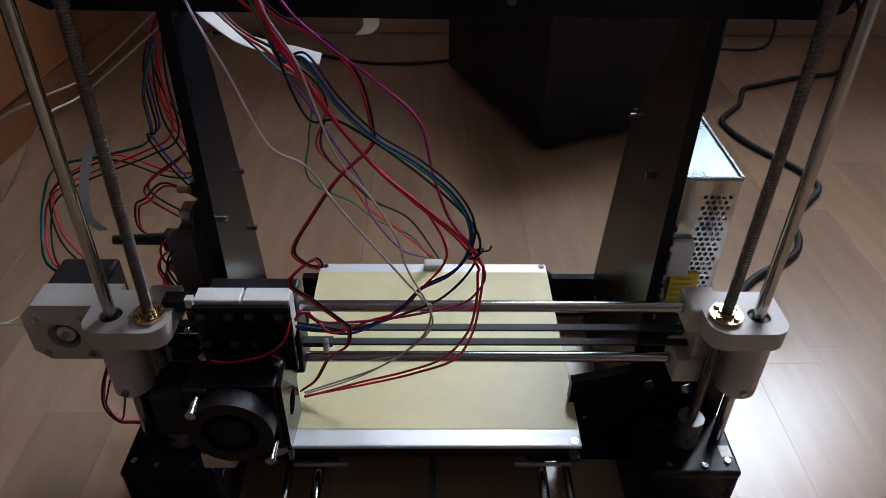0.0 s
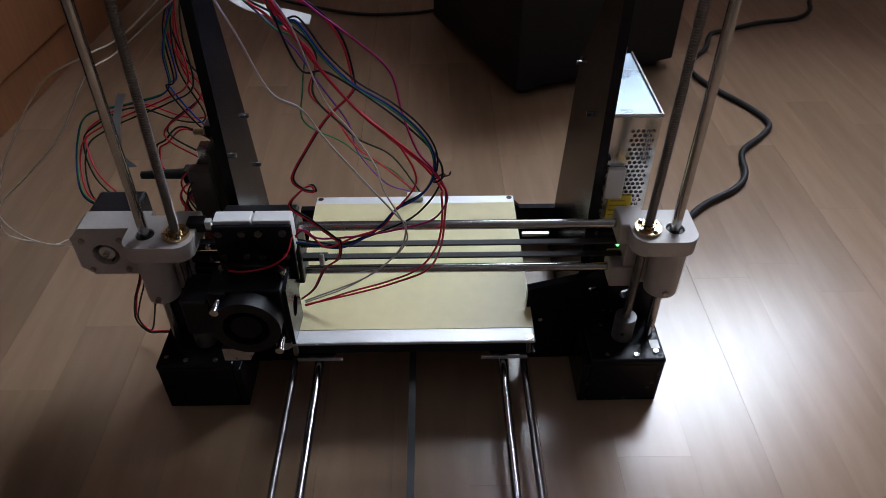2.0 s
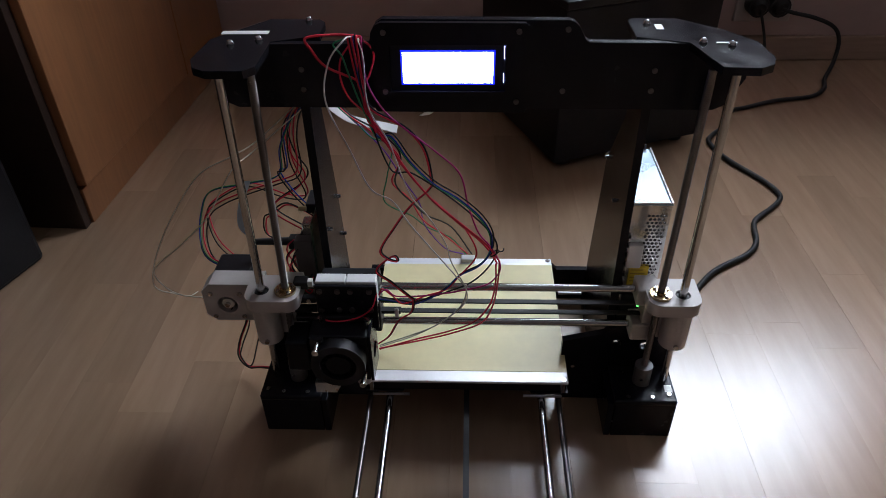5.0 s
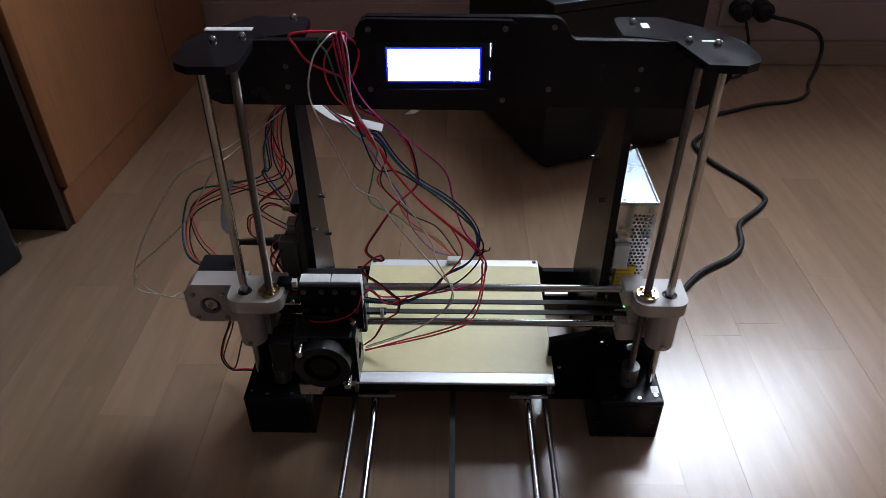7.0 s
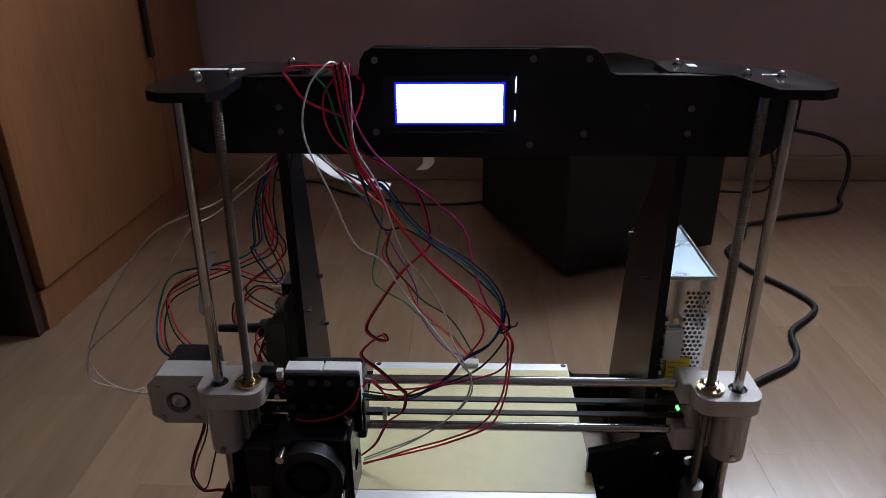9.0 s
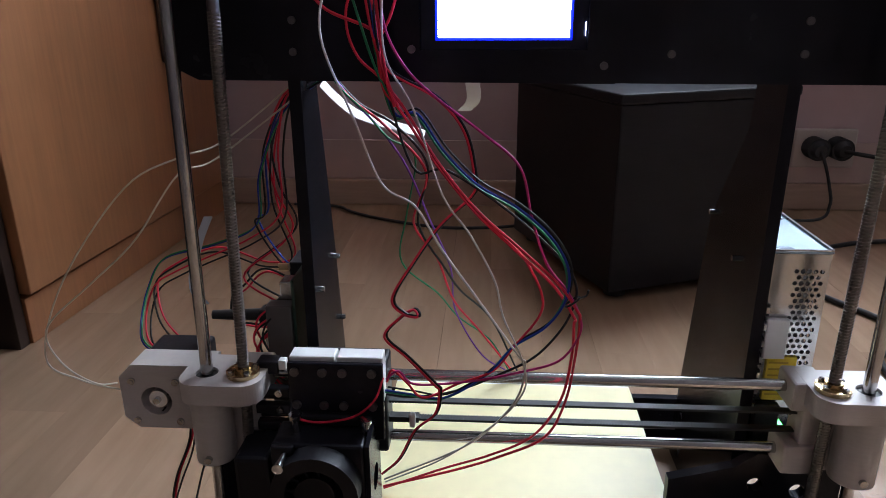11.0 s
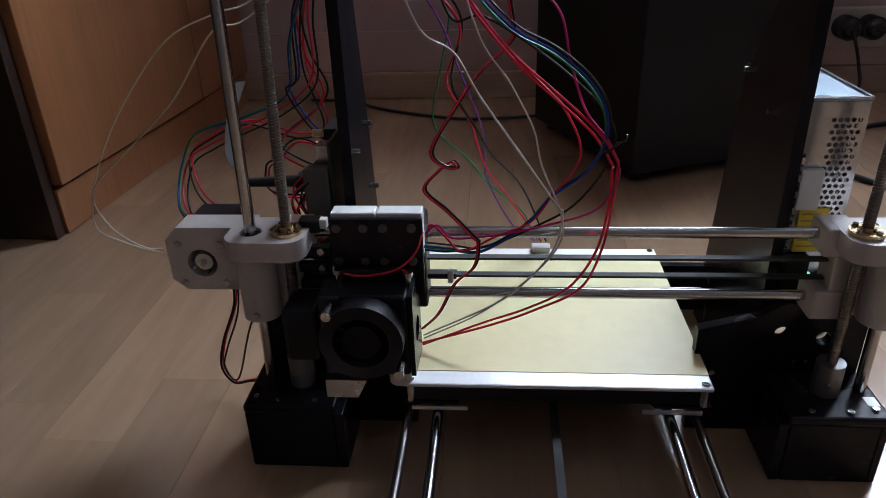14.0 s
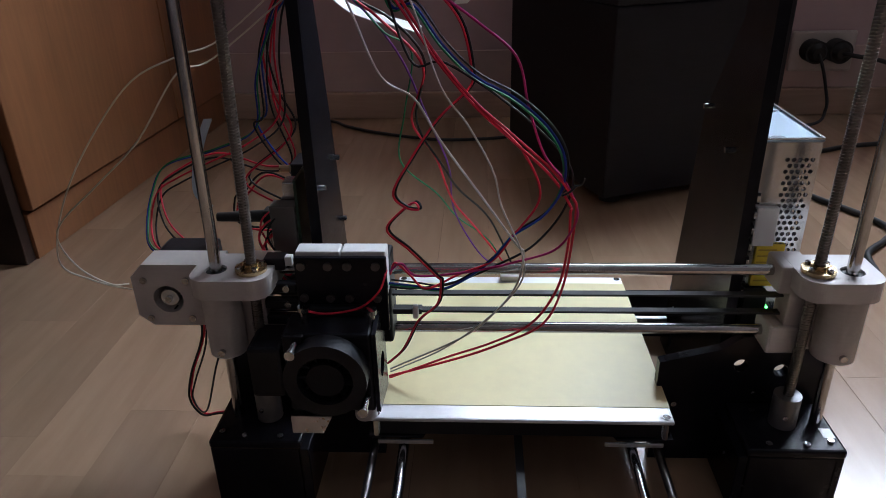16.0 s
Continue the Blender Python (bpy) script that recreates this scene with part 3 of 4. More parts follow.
part("end_plate", prism([(-0.11, 0.0), (0.19, 0.0), (0.19, 0.05), (0.14, 0.05), (0.134, 0.056), (0.105, 0.056), (0.099, 0.05), (-0.047, 0.05), (-0.053, 0.056), (-0.082, 0.056), (-0.088, 0.05), (-0.11, 0.05)], [], "y", 0.206, 0.214), ACRYLIC, printer)
# added strip that imitates the highlight on a slot of the rear frame
part("slot_highlight", slab(0.138, 0.168, 0.158, 0.163, 0.047, 0.0505, 0.0005), ALU, printer, "bright strip in place of a slot highlight")

# electronics on the outer face of the side plate
board = part("control_board", slab(-0.1365, -0.1345, 0.05, 0.128, 0.12, 0.215), material("dark circuit board", (0.02, 0.05, 0.03), 0.35, grain=0.3, scale=120), printer, "dark circuit board")
part("heat_sink", slab(-0.152, -0.137, 0.062, 0.09, 0.16, 0.195, 0.001), BLACK, board)
part("terminal", slab(-0.15, -0.137, 0.095, 0.125, 0.2, 0.212, 0.001), BLACK, board)
part("terminal", slab(-0.148, -0.137, 0.06, 0.075, 0.196, 0.21, 0.001), GALV, board)
part("jack", tube((-0.156, 0.088, 0.211), (-0.148, 0.088, 0.211), 0.003, 12), BRASS, board)
part("driver_box", slab(-0.156, -0.1372, 0.048, 0.061, 0.118, 0.196, 0.001), material("grey-brown plastic", (0.12, 0.1, 0.09), 0.4, grain=0.2, scale=60), board, "dull grey-brown box")
part("usb_plug", slab(-0.168, -0.152, 0.066, 0.08, 0.171, 0.184, 0.002), RUBBER, board)
part("usb_lead", tube((-0.205, 0.073, 0.177), (-0.168, 0.073, 0.178), 0.0035, 14, r2=0.0048), RUBBER, board, smooth=True)
rng = random.Random(4)
for k in range(10):
    y, z = 0.058 + rng.random() * 0.06, 0.125 + rng.random() * 0.05
    part("connector", slab(-0.146 - rng.random() * 0.006, -0.137, y, y + 0.008, z, z + 0.006), rng.choice((WHITE, BLACK, GALV, BLACK)), board)


board.location = (-0.006, 0, 0.014)


def strap(points, width, mat, label, across=Vector((1, 0.2, 0))):
    """A flat ribbon cable along a smooth line."""
    line = spline(points, 8)
    bm = bmesh.new()
    rows = []
    for p in line:
        rows.append([bm.verts.new(p + across * u + Vector((0, 0, w))) for u, w in ((-width / 2, 0), (width / 2, 0), (width / 2, 0.0006), (-width / 2, 0.0006))])
    for a, b in zip(rows, rows[1:]):
        for k in range(4):
            bm.faces.new((a[k], a[(k + 1) % 4], b[(k + 1) % 4], b[k]))
    bm.faces.new(rows[0][::-1])
    bm.faces.new(rows[-1])
    bmesh.ops.recalc_face_normals(bm, faces=bm.faces)
    return part("ribbon_cable", bm, mat, printer, label)


strap([(-0.114, 0.06, 0.364), (-0.105, 0.062, 0.354), (-0.093, 0.064, 0.344), (-0.078, 0.066, 0.338), (-0.063, 0.068, 0.334), (-0.048, 0.07, 0.329)], 0.009, WHITE, "white flat ribbon cable", Vector((0.1, 0.92, 0.4)))
strap([(-0.206, 0.073, 0.268), (-0.214, 0.071, 0.25), (-0.22, 0.07, 0.23), (-0.222, 0.07, 0.212), (-0.216, 0.072, 0.2)], 0.006, material("pale blue ribbon", (0.5, 0.58, 0.66), 0.4), "pale blue flat ribbon cable")
strap([(-0.016, 0.05, 0.369), (-0.015, 0.06, 0.354), (-0.021, 0.066, 0.346)], 0.009, WHITE, "white flat ribbon cable")

# ---- power supply ----
psu = thing("power_supply", "galvanised sheet metal power supply with ventilation holes", "power supply")
holes = []
for r in range(23):
    for c in range(5):
        x, z = 0.2035 + c * 0.0042 + (r % 2) * 0.0021, 0.147 + r * 0.0043
        if x < 0.222 and not (r < 7 and c < 2):
            holes.append(ring(x, z, 0.0017, 6))
part("front_panel", prism([(0.186, 0.094), (0.225, 0.094), (0.225, 0.254), (0.186, 0.254)], holes, "y", 0.0535, 0.0545), GALV, psu)
holes = [ring(0.06 + c * 0.0064 + (r % 2) * 0.0032, 0.15 + r * 0.0064, 0.0025, 6) for r in range(15) for c in range(5)]
part("flank_panel", prism([(0.0546, 0.094), (0.166, 0.094), (0.166, 0.254), (0.0546, 0.254)], holes, "x", 0.2242, 0.2252), GALV, psu)
part("case", slab(0.186, 0.2235, 0.075, 0.166, 0.094, 0.2535, 0.0005), DULL, psu, "dull inner case behind the holes")
part("cover", slab(0.1855, 0.2258, 0.0528, 0.1668, 0.2545, 0.2558, 0.0004), SKYMETAL, psu, "sheet metal cover tinted with blue sky reflection")
part("rim", slab(0.2238, 0.2258, 0.0528, 0.1668, 0.2559, 0.2575, 0.0003), GALV, psu)
part("rim", slab(0.1855, 0.2237, 0.0528, 0.0545, 0.2559, 0.2572, 0.0003), GALV, psu)
part("tab", slab(0.2175, 0.2195, 0.164, 0.1668, 0.2559, 0.262, 0.0003), GALV, psu)
part("terminal_cover", slab(0.1875, 0.203, 0.048, 0.0532, 0.178, 0.208, 0.001), WHITE, psu, "milky plastic terminal cover")
part("warning_label", slab(0.193, 0.213, 0.0515, 0.0532, 0.144, 0.178), YELLOW, psu, "yellow warning label")
for k in range(6):
    part("label_line", slab(0.1945, 0.2115 - (k % 3) * 0.002, 0.0511, 0.0514, 0.148 + k * 0.005, 0.1493 + k * 0.005), material("faded print", (0.45, 0.3, 0.02), 0.6) if k == 0 else bpy.data.materials["faded print"], psu)
part("terminal_strip", slab(0.188, 0.205, 0.046, 0.053, 0.105, 0.142, 0.001), BLACK, psu)
for k in range(7):
    block = part("terminal", slab(0.1852, 0.1885, 0.0495, 0.0533, 0.135 + k * 0.0125, 0.1438 + k * 0.0125, 0.0005), BLACK, psu, "black screw terminal")
    part("terminal_screw", slab(0.1857, 0.1881, 0.0484, 0.0496, 0.137 + k * 0.0125, 0.142 + k * 0.0125, 0.0004), GALV, block)
LED = bpy.data.materials.new("green indicator")
LED.use_nodes = True
LED.node_tree.nodes["Principled BSDF"].inputs["Emission Color"].default_value = (0.1, 1, 0.15, 1)
LED.node_tree.nodes["Principled BSDF"].inputs["Emission Strength"].default_value = 3
part("indicator", tube((0.209, 0.0505, 0.124), (0.209, 0.0535, 0.124), 0.0015, 10), LED, psu, "small green indicator light")

# ---- wires ----
harness = thing("wire_harness", "tangle of thin red, black, blue and green wires", "wires")


def wire(points, mat, r=0.0009, shift=(0, 0, 0), lean=True):
    d = Vector(shift)
    line = [Vector(p) + d for p in points]
    for v in line if lean else ():
        v.x += 0.004 * min(1, max(0, (v.z - 0.2) / 0.2))
        v.z += 0.005 * min(1, max(0, (v.z - 0.4) / 0.02))
    return part("wire", cord(line, r, 6, 7), mat, harness, smooth=True)


path = [(-0.076, 0.036, 0.424), (-0.076, 0.022, 0.432), (-0.073, 0.018, 0.402), (-0.067, 0.014, 0.369), (-0.056, 0.008, 0.354), (-0.036, 0, 0.325), (-0.013, -0.01, 0.3), (0.01, -0.015, 0.281), (0.036, -0.018, 0.258), (0.048, -0.02, 0.242), (0.05, -0.02, 0.236), (0.05, -0.015, 0.211), (0.047, -0.005, 0.172), (0.036, 0.005, 0.138), (0.008, 0.012, 0.117), (-0.025, 0.02, 0.098), (-0.078, 0.026, 0.077)]
wire(path, RED, 0.0009, (0, 0, 0))
path = [(-0.08, 0.036, 0.424), (-0.08, 0.022, 0.431), (-0.075, 0.02, 0.401), (-0.071, 0.016, 0.368), (-0.06, 0.012, 0.354), (-0.038, 0.004, 0.324), (-0.014, -0.004, 0.297), (0.009, -0.01, 0.277), (0.034, -0.014, 0.255), (0.047, -0.016, 0.236), (0.047, -0.018, 0.232), (0.048, -0.013, 0.208), (0.044, -0.003, 0.171), (0.028, 0.007, 0.137), (-0, 0.014, 0.116), (-0.033, 0.02, 0.099), (-0.078, 0.028, 0.074)]
wire(path, RED, 0.0009, (0, 0, 0))
path = [(-0.083, 0.036, 0.424), (-0.083, 0.022, 0.43), (-0.077, 0.02, 0.396), (-0.067, 0.016, 0.376), (-0.039, 0.012, 0.361), (-0.022, 0.008, 0.342), (-0.015, 0.002, 0.315), (-0.017, 0, 0.305), (-0.035, -0.004, 0.288), (-0.051, -0.008, 0.265), (-0.063, -0.01, 0.243), (-0.056, -0.012, 0.234), (-0.047, -0.014, 0.233), (-0.05, -0.01, 0.236), (-0.059, -0.008, 0.229), (-0.068, -0.01, 0.217), (-0.054, -0.01, 0.203), (-0.037, -0.008, 0.183), (-0.034, -0.006, 0.177), (-0.037, -0.004, 0.159), (-0.051, 0.002, 0.142), (-0.063, 0.006, 0.116), (-0.076, 0.01, 0.1)]
wire(path, RED, 0.0008, (0, 0, 0))
wire(path, BLACKWIRE, 0.0008, (0.0014, 0.0005, 0.0006))
path = [(-0.079, 0.036, 0.424), (-0.079, 0.023, 0.43), (-0.075, 0.02, 0.391), (-0.064, 0.016, 0.352), (-0.05, 0.012, 0.352), (-0.033, 0.004, 0.331), (-0.013, -0.002, 0.313), (0.01, -0.01, 0.302), (0.03, -0.015, 0.286), (0.041, -0.018, 0.268), (0.041, -0.018, 0.248), (0.031, -0.015, 0.229), (0.013, -0.01, 0.213), (-0, -0.008, 0.195), (-0.014, -0.006, 0.182), (-0.033, -0.004, 0.171), (-0.052, -0.002, 0.172), (-0.07, 0.002, 0.172)]
wire(path, BLUE, 0.0008, (0, 0, 0))
wire(path, BLACKWIRE, 0.0007, (0.0015, 0.001, 0.002))
wire(path, GREEN, 0.0008, (-0.001, 0.001, -0.0015))
path = [(-0.077, 0.036, 0.424), (-0.077, 0.024, 0.43), (-0.073, 0.018, 0.387), (-0.053, 0.012, 0.321), (-0.03, 0.002, 0.32), (0.013, -0.008, 0.293), (0.044, -0.016, 0.263), (0.045, -0.014, 0.237), (0.028, -0.01, 0.208), (0.005, -0.006, 0.191), (-0.025, -0.002, 0.175), (-0.052, 0, 0.169), (-0.07, 0.004, 0.168)]
wire(path, BLACKWIRE, 0.0008, (0, 0, 0))
path = [(-0.072, 0.036, 0.424), (-0.072, 0.022, 0.431), (-0.07, 0.018, 0.402), (-0.057, 0.014, 0.378), (-0.038, 0.01, 0.361), (-0.011, 0.004, 0.342), (0.011, -0.004, 0.324), (0.019, -0.01, 0.296), (0.029, -0.015, 0.269), (0.042, -0.018, 0.253), (0.051, -0.02, 0.234), (0.048, -0.016, 0.217), (0.038, -0.012, 0.203), (0.014, -0.01, 0.194), (-0.005, -0.008, 0.188), (-0.029, -0.006, 0.183), (-0.051, -0.004, 0.181), (-0.06, -0.006, 0.191), (-0.068, -0.006, 0.185)]
wire(path, GLOWRED, 0.0008, (0, 0, 0))
path = [(-0.013, -0.006, 0.298), (0.011, -0.01, 0.276), (0.017, -0.01, 0.269), (0.027, -0.012, 0.25), (0.027, -0.012, 0.235), (0.013, -0.01, 0.213), (-0, -0.008, 0.194), (-0.022, -0.006, 0.183), (-0.044, -0.004, 0.171), (-0.055, -0.003, 0.181), (-0.064, -0.005, 0.191), (-0.068, -0.004, 0.182)]
wire(path, RED, 0.0008, (0, 0, 0))
path = [(-0.08, 0.036, 0.424), (-0.081, 0.02, 0.434), (-0.085, 0.005, 0.435), (-0.096, -0.005, 0.421), (-0.1, -0.012, 0.396), (-0.083, -0.015, 0.354), (-0.067, -0.018, 0.317), (-0.048, -0.018, 0.304), (-0.033, -0.018, 0.279), (-0.009, -0.018, 0.245), (0.015, -0.016, 0.21), (0.02, -0.014, 0.203), (0.017, -0.01, 0.179), (0.004, 0, 0.152), (-0.021, 0.01, 0.123), (-0.076, 0.02, 0.088)]
wire(path, PALE, 0.0007, (0, 0, 0))
path = [(-0.074, 0.036, 0.424), (-0.074, 0.018, 0.432), (-0.069, 0.006, 0.421), (-0.067, 0, 0.386), (-0.05, -0.008, 0.357), (-0.033, -0.016, 0.311), (-0.016, -0.018, 0.287), (-0.001, -0.018, 0.259), (0.005, -0.018, 0.236), (0.019, -0.016, 0.203), (0.019, -0.01, 0.179), (-0, 0, 0.148), (-0.033, 0.012, 0.113), (-0.076, 0.022, 0.084)]
wire(path, PALE, 0.0006, (0, 0, 0))
path = [(-0.12, 0.058, 0.384), (-0.104, 0.052, 0.363), (-0.088, 0.05, 0.348), (-0.073, 0.05, 0.331), (-0.056, 0.06, 0.316), (-0.064, 0.08, 0.27), (-0.07, 0.1, 0.226), (-0.044, 0.13, 0.188), (-0.028, 0.15, 0.158), (-0, 0.175, 0.124), (0.018, 0.2, 0.08)]
wire(path, GREEN, 0.0007, (0, 0, 0))
path = [(-0.12, 0.058, 0.384), (-0.098, 0.052, 0.357), (-0.075, 0.05, 0.339), (-0.048, 0.055, 0.307), (-0.059, 0.08, 0.264), (-0.043, 0.1, 0.23), (-0.031, 0.13, 0.182), (-0.011, 0.16, 0.142), (0.021, 0.2, 0.08)]
wire(path, RED, 0.0009, (0, 0, 0))
path = [(-0.12, 0.058, 0.384), (-0.094, 0.054, 0.354), (-0.068, 0.05, 0.339), (-0.047, 0.055, 0.311), (-0.055, 0.075, 0.265), (-0.037, 0.1, 0.222), (-0.025, 0.12, 0.195), (0.001, 0.16, 0.151), (0.026, 0.2, 0.08)]
wire(path, BLACKWIRE, 0.0009, (0, 0, 0))
path = [(-0.12, 0.058, 0.384), (-0.098, 0.052, 0.357), (-0.08, 0.05, 0.339), (-0.062, 0.06, 0.31), (-0.048, 0.08, 0.268), (-0.033, 0.11, 0.218), (-0.03, 0.14, 0.168), (-0.008, 0.17, 0.112), (0.015, 0.2, 0.08)]
wire(path, PURPLE, 0.0007, (0, 0, 0))
path = [(-0.115, 0.06, 0.37), (-0.143, 0.075, 0.358), (-0.172, 0.1, 0.312), (-0.177, 0.11, 0.262), (-0.189, 0.12, 0.25), (-0.173, 0.115, 0.224), (-0.15, 0.1, 0.21)]
wire(path, BLACKWIRE, 0.0008, (0, 0, 0))
wire(path, BLUE, 0.0008, (0.002, 0.002, 0.002))
path = [(-0.118, 0.06, 0.37), (-0.147, 0.075, 0.355), (-0.169, 0.1, 0.316), (-0.168, 0.11, 0.279), (-0.159, 0.12, 0.25), (-0.168, 0.12, 0.233), (-0.202, 0.12, 0.203), (-0.16, 0.1, 0.185)]
wire(path, RED, 0.0009, (0, 0, 0))
wire(path, BLACKWIRE, 0.0009, (0.003, 0.002, 0.003))
path = [(-0.12, 0.06, 0.37), (-0.144, 0.07, 0.354), (-0.158, 0.09, 0.314), (-0.162, 0.1, 0.265), (-0.198, 0.13, 0.233), (-0.24, 0.14, 0.212), (-0.268, 0.14, 0.199), (-0.283, 0.13, 0.19), (-0.289, 0.12, 0.167), (-0.273, 0.09, 0.157), (-0.245, 0.075, 0.155)]
wire(path, RED, 0.0008, (0, 0, 0))
wire(path, BLACKWIRE, 0.0008, (0.003, 0.001, -0.004))
path = [(-0.117, 0.06, 0.37), (-0.142, 0.07, 0.354), (-0.165, 0.1, 0.316), (-0.171, 0.11, 0.27), (-0.161, 0.12, 0.221), (-0.19, 0.14, 0.205), (-0.236, 0.15, 0.214), (-0.272, 0.14, 0.201), (-0.283, 0.13, 0.189), (-0.267, 0.1, 0.17), (-0.235, 0.075, 0.155)]
wire(path, BLACKWIRE, 0.0008, (0, 0, 0))
wire(path, RED, 0.0008, (0.002, 0.003, 0.003))
path = [(-0.113, 0.06, 0.37), (-0.149, 0.08, 0.343), (-0.175, 0.1, 0.295), (-0.187, 0.12, 0.249), (-0.231, 0.14, 0.225), (-0.28, 0.15, 0.208), (-0.293, 0.14, 0.185), (-0.293, 0.12, 0.162), (-0.277, 0.09, 0.157), (-0.25, 0.075, 0.152)]
wire(path, GREEN, 0.0007, (0, 0, 0))
wire(path, BLUE, 0.0007, (-0.002, 0.001, -0.002))
path = [(-0.14, 0.1, 0.2), (-0.183, 0.12, 0.211), (-0.207, 0.13, 0.191), (-0.217, 0.13, 0.183), (-0.21, 0.12, 0.164), (-0.15, 0.1, 0.17)]
wire(path, BLACKWIRE, 0.0009, (0, 0, 0))
wire(path, RED, 0.0009, (0.002, 0.001, -0.003))
path = [(-0.235, 0.06, 0.128), (-0.236, 0.06, 0.092), (-0.252, 0.06, 0.053), (-0.258, 0.06, 0.026), (-0.247, 0.055, 0.013), (-0.226, 0.045, 0.023), (-0.185, 0.03, 0.035)]
wire(path, BLACKWIRE, 0.0009, (0, 0, 0))
wire(path, RED, 0.0009, (0.0018, 0.001, 0.001))
path = [(-0.228, 0.06, 0.128), (-0.234, 0.06, 0.084), (-0.249, 0.06, 0.047), (-0.254, 0.058, 0.028), (-0.24, 0.05, 0.022), (-0.214, 0.04, 0.088), (-0.19, 0.035, 0.09)]
wire(path, BLACKWIRE, 0.0008, (0, 0, 0))
path = [(-0.13, 0.07, 0.36), (-0.188, 0.05, 0.316), (-0.202, 0.02, 0.312), (-0.225, 0, 0.275), (-0.252, -0.01, 0.249), (-0.282, -0.01, 0.223), (-0.291, -0.005, 0.205), (-0.284, 0, 0.183), (-0.272, 0.01, 0.166), (-0.27, 0.03, 0.155)]
wire(path, CLEAR, 0.0006, (0, 0, 0))
path = [(-0.13, 0.07, 0.37), (-0.182, 0.05, 0.328), (-0.204, 0.03, 0.321), (-0.238, 0.02, 0.303), (-0.276, 0, 0.247), (-0.298, 0, 0.191), (-0.284, 0.01, 0.169), (-0.262, 0.02, 0.156), (-0.262, 0.03, 0.152)]
wire(path, CLEAR, 0.0006, (0, 0, 0))

# wires looping over the top plate beside the display
wire([(-0.071, 0.04, 0.432), (-0.093, 0.041, 0.433), (-0.117, 0.036, 0.432), (-0.113, 0.033, 0.423), (-0.101, 0.028, 0.41), (-0.076, 0.024, 0.4), (-0.071, 0.02, 0.393), (-0.067, 0.016, 0.377), (-0.06, 0.012, 0.356)], RED, 0.0011, lean=False)
wire([(-0.072, 0.04, 0.43), (-0.063, 0.034, 0.426), (-0.059, 0.026, 0.42), (-0.063, 0.024, 0.406), (-0.069, 0.022, 0.393), (-0.068, 0.018, 0.376), (-0.058, 0.012, 0.356)], RED, 0.0009, lean=False)
wire([(-0.077, 0.038, 0.43), (-0.088, 0.03, 0.416), (-0.089, 0.026, 0.399), (-0.082, 0.022, 0.383), (-0.069, 0.018, 0.372), (-0.056, 0.014, 0.357)], RED, 0.0009, lean=False)
wire([(-0.086, 0.039, 0.43), (-0.094, 0.034, 0.427), (-0.087, 0.03, 0.419), (-0.082, 0.024, 0.407), (-0.075, 0.02, 0.386), (-0.068, 0.016, 0.37), (-0.056, 0.012, 0.351)], GREEN, 0.0008, lean=False)

# short jumper wires crowded at the control board
rng = random.Random(9)
for k in range(9):
    y, z = 0.05 + 0.006 * (k % 4), 0.172 + 0.004 * (k % 5)
    sag = 0.006 + rng.random() * 0.012
    wire([(-0.143, y + 0.01, z + 0.012), (-0.15 - sag, y, z + 0.014), (-0.158 - sag, y - 0.006, z), (-0.152, y - 0.012, z - 0.012 - sag), (-0.146, y - 0.004, z - 0.02)], (RED, BLACKWIRE, PALE, RED, BLACKWIRE)[k % 5], 0.0008, lean=False)

tie = thing("cable_tie", "small black cable tie round the red wires", "cable tie")
part("band", cord([(0.046 + 0.004 * math.cos(k), -0.018 + 0.003 * math.sin(k), 0.247 + 0.003 * math.cos(k)) for k in [n * 0.63 for n in range(11)]], 0.0007, 5, 3), BLACKWIRE, tie)
part("tail", cord([(0.049, -0.02, 0.25), (0.053, -0.023, 0.253), (0.054, -0.024, 0.257)], 0.0006, 5, 3), BLACKWIRE, tie)
mains = thing("power_cable", "thick black mains cable lying across the floor", "cable")
part("sheath", cord([(0.696, WALL_Y - 0.058, 0.132), (0.715, WALL_Y - 0.075, 0.13), (0.76, WALL_Y - 0.085, 0.122), (0.808, WALL_Y - 0.08, 0.1), (0.828, WALL_Y - 0.08, 0.068), (0.82, WALL_Y - 0.1, 0.03), (0.795, 0.94, 0.006), (0.775, 0.892, 0.0046), (0.733, 0.853, 0.0046), (0.652, 0.832, 0.0046), (0.583, 0.8, 0.0046), (0.548, 0.782, 0.0046), (0.52, 0.722, 0.0046), (0.483, 0.68, 0.0046), (0.47, 0.65, 0.0046), (0.485, 0.588, 0.0046), (0.526, 0.512, 0.0046), (0.537, 0.465, 0.0046), (0.512, 0.43, 0.0046), (0.472, 0.39, 0.0046), (0.457, 0.335, 0.0046), (0.433, 0.303, 0.0046), (0.374, 0.262, 0.0046), (0.317, 0.197, 0.0046), (0.235, 0.13, 0.0046), (0.214, 0.115, 0.012), (0.212, 0.11, 0.05)], 0.0042, 10, 8), RUBBER, mains, smooth=True)
lead2 = thing("speaker_cable", "thin black cable on the floor behind the printer", "cable")
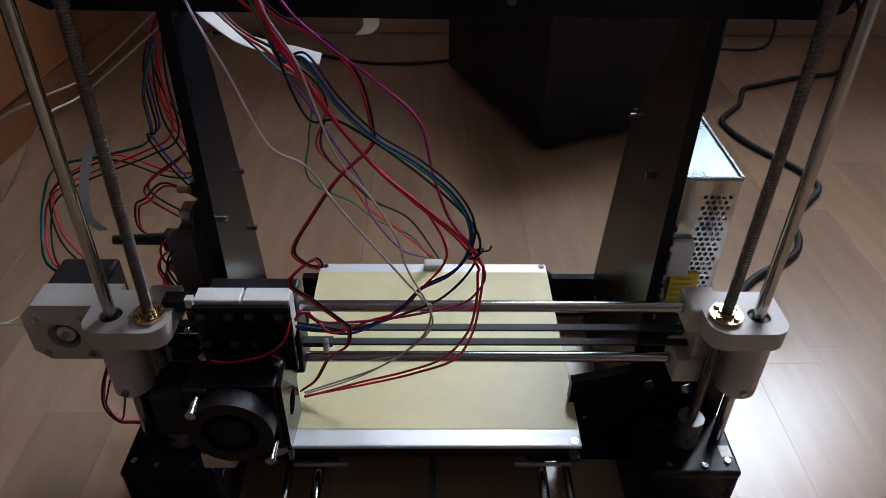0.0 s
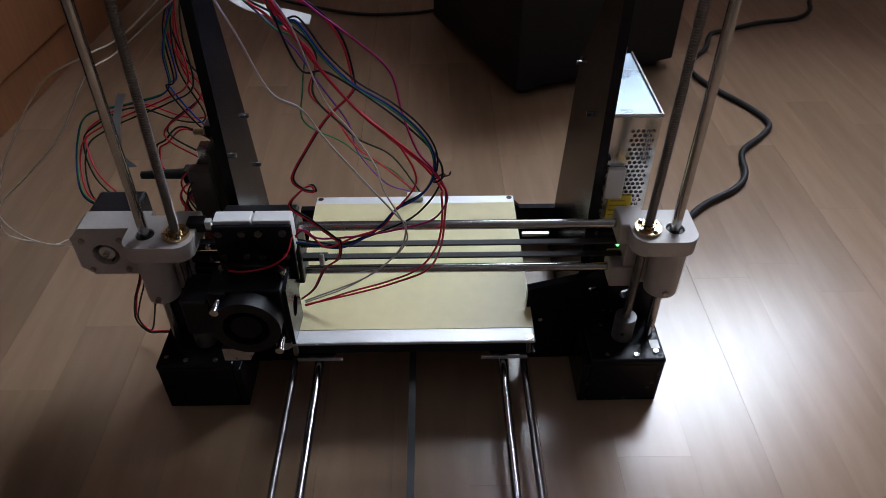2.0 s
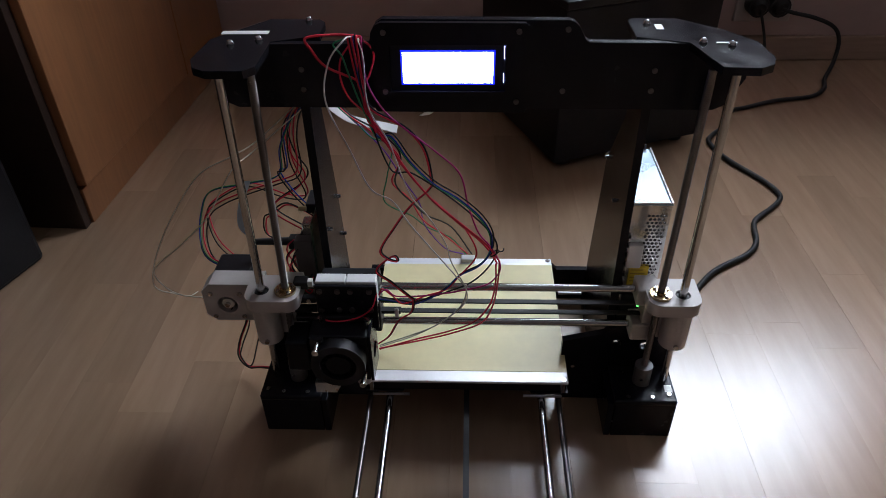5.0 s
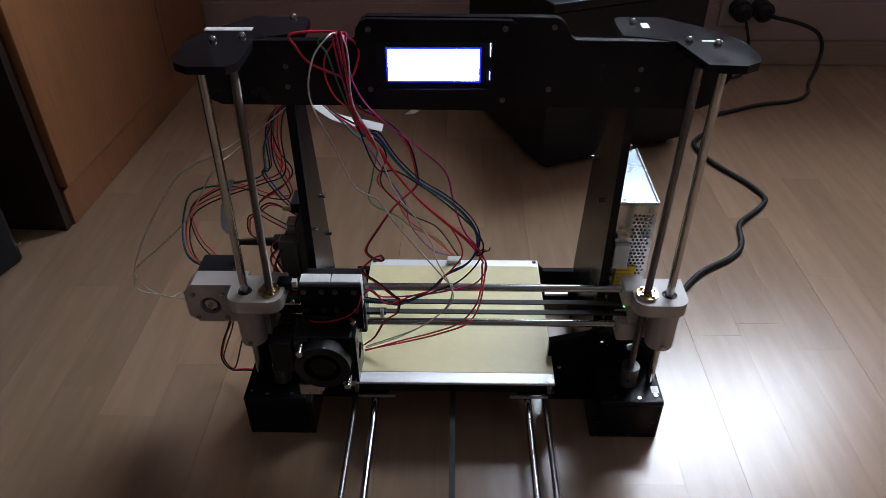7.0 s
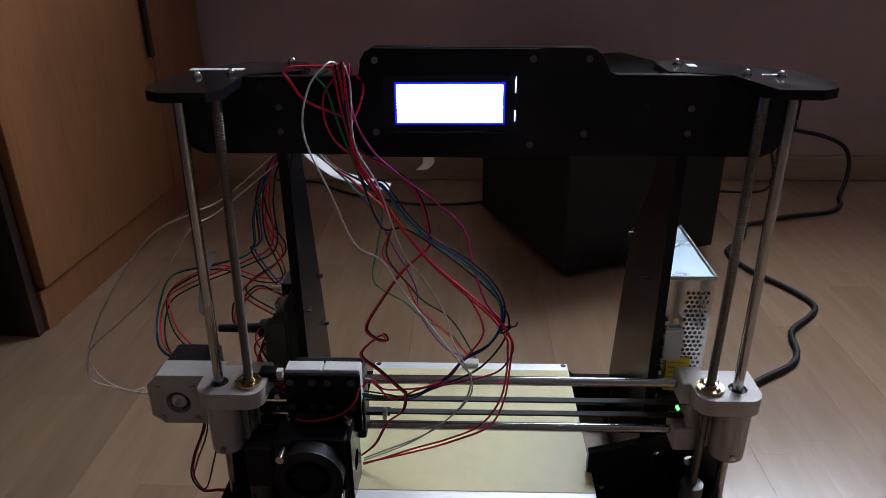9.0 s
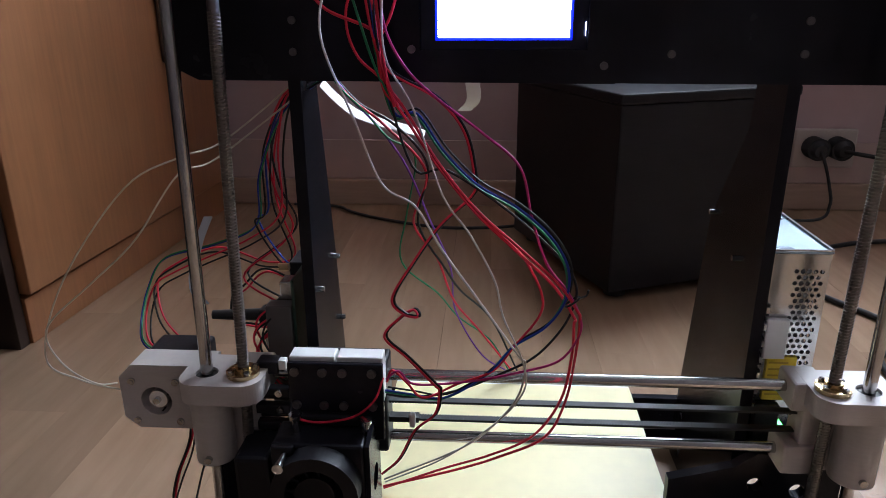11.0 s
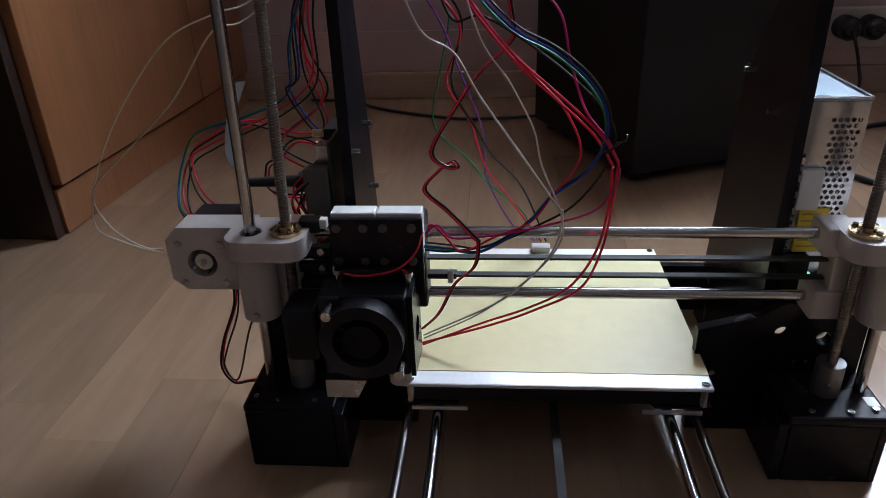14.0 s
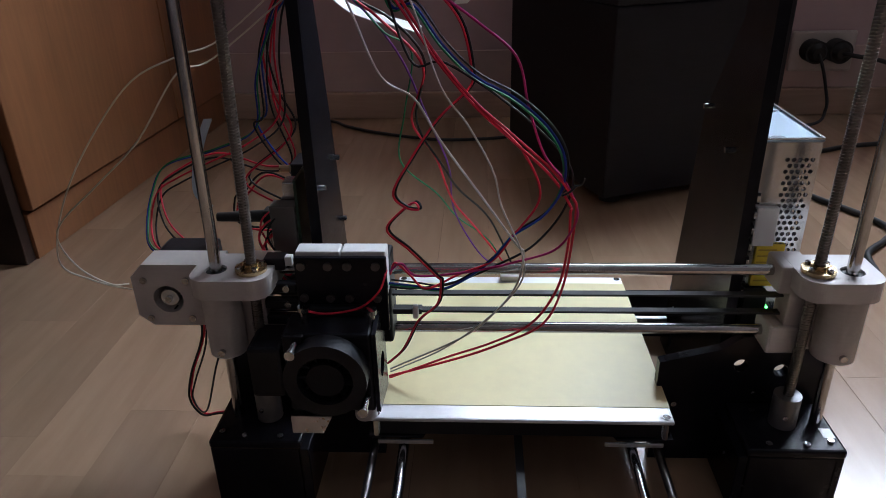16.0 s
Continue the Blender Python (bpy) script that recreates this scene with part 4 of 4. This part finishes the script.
part("sheath", cord([(-0.42, 1.045, 0.0034), (-0.325, 1.03, 0.0034), (-0.284, 0.99, 0.0034), (-0.219, 0.945, 0.0034), (-0.104, 0.895, 0.0034), (-0.018, 0.893, 0.0034), (0.064, 0.915, 0.0034), (0.25, 1.0, 0.0034), (0.5, 0.985, 0.0034), (0.64, 0.975, 0.0034), (0.672, 0.99, 0.03), (0.67, WALL_Y - 0.07, 0.07), (0.656, WALL_Y - 0.07, 0.11), (0.65, WALL_Y - 0.058, 0.132)], 0.003, 8, 8), RUBBER, lead2, smooth=True)

# ---- floor: laminate strips ----
PLANK, STRIP = 0.196, 0.196 / 3
SEAM = 0.33
shared = {}


def strip_mesh(length, edge):
    """One strip of a laminate plank; edge: a board joint on its left (-1), right (1) or neither (0)."""
    key = (round(length, 3), edge)
    if key not in shared:
        a = -STRIP / 2 + (0.00012 if edge < 0 else 0.00003)
        b = STRIP / 2 - (0.00012 if edge > 0 else 0.00003)
        bm = slab(a, b, 0.00005, length - 0.00005, -0.004, 0.0)
        me = bpy.data.meshes.new("floor_strip")
        bm.to_mesh(me)
        bm.free()
        me.materials.append(FLOORWOOD)
        shared[key] = me
    return shared[key]


rng = random.Random(11)
far = bmesh.new()
column = math.floor((X0 - SEAM) / STRIP)
while SEAM + column * STRIP < X1:
    x = SEAM + (column + 0.5) * STRIP
    edge = {0: -1, 1: 0, 2: 1}[column % 3]
    regular = column == math.floor((-0.29 - SEAM) / STRIP)
    y = Y0
    first = 0.076 - 0.4 * 2 - Y0 if regular else 0.1 + rng.random() * 0.3
    while y < WALL_Y - 0.001:
        length = first or (0.4 if regular else rng.choice((0.3, 0.4, 0.4, 0.5)))
        first = 0
        length = min(length, WALL_Y - y)
        if -0.75 < x < 0.9 and -0.35 < y + length and y < WALL_Y:
            ob = new("floor_strip", strip_mesh(length, edge))
            ob.location = (x, y, 0)
            ob.parent = floor
        else:
            slab(x - STRIP / 2 + 0.0002, x + STRIP / 2 - 0.0002, y, y + length - 0.0002, -0.004, 0.0, 0, far)
        y += length
    column += 1
tagged(part("far_floor_strips", far, FLOORWOOD, floor), kind="stuff")
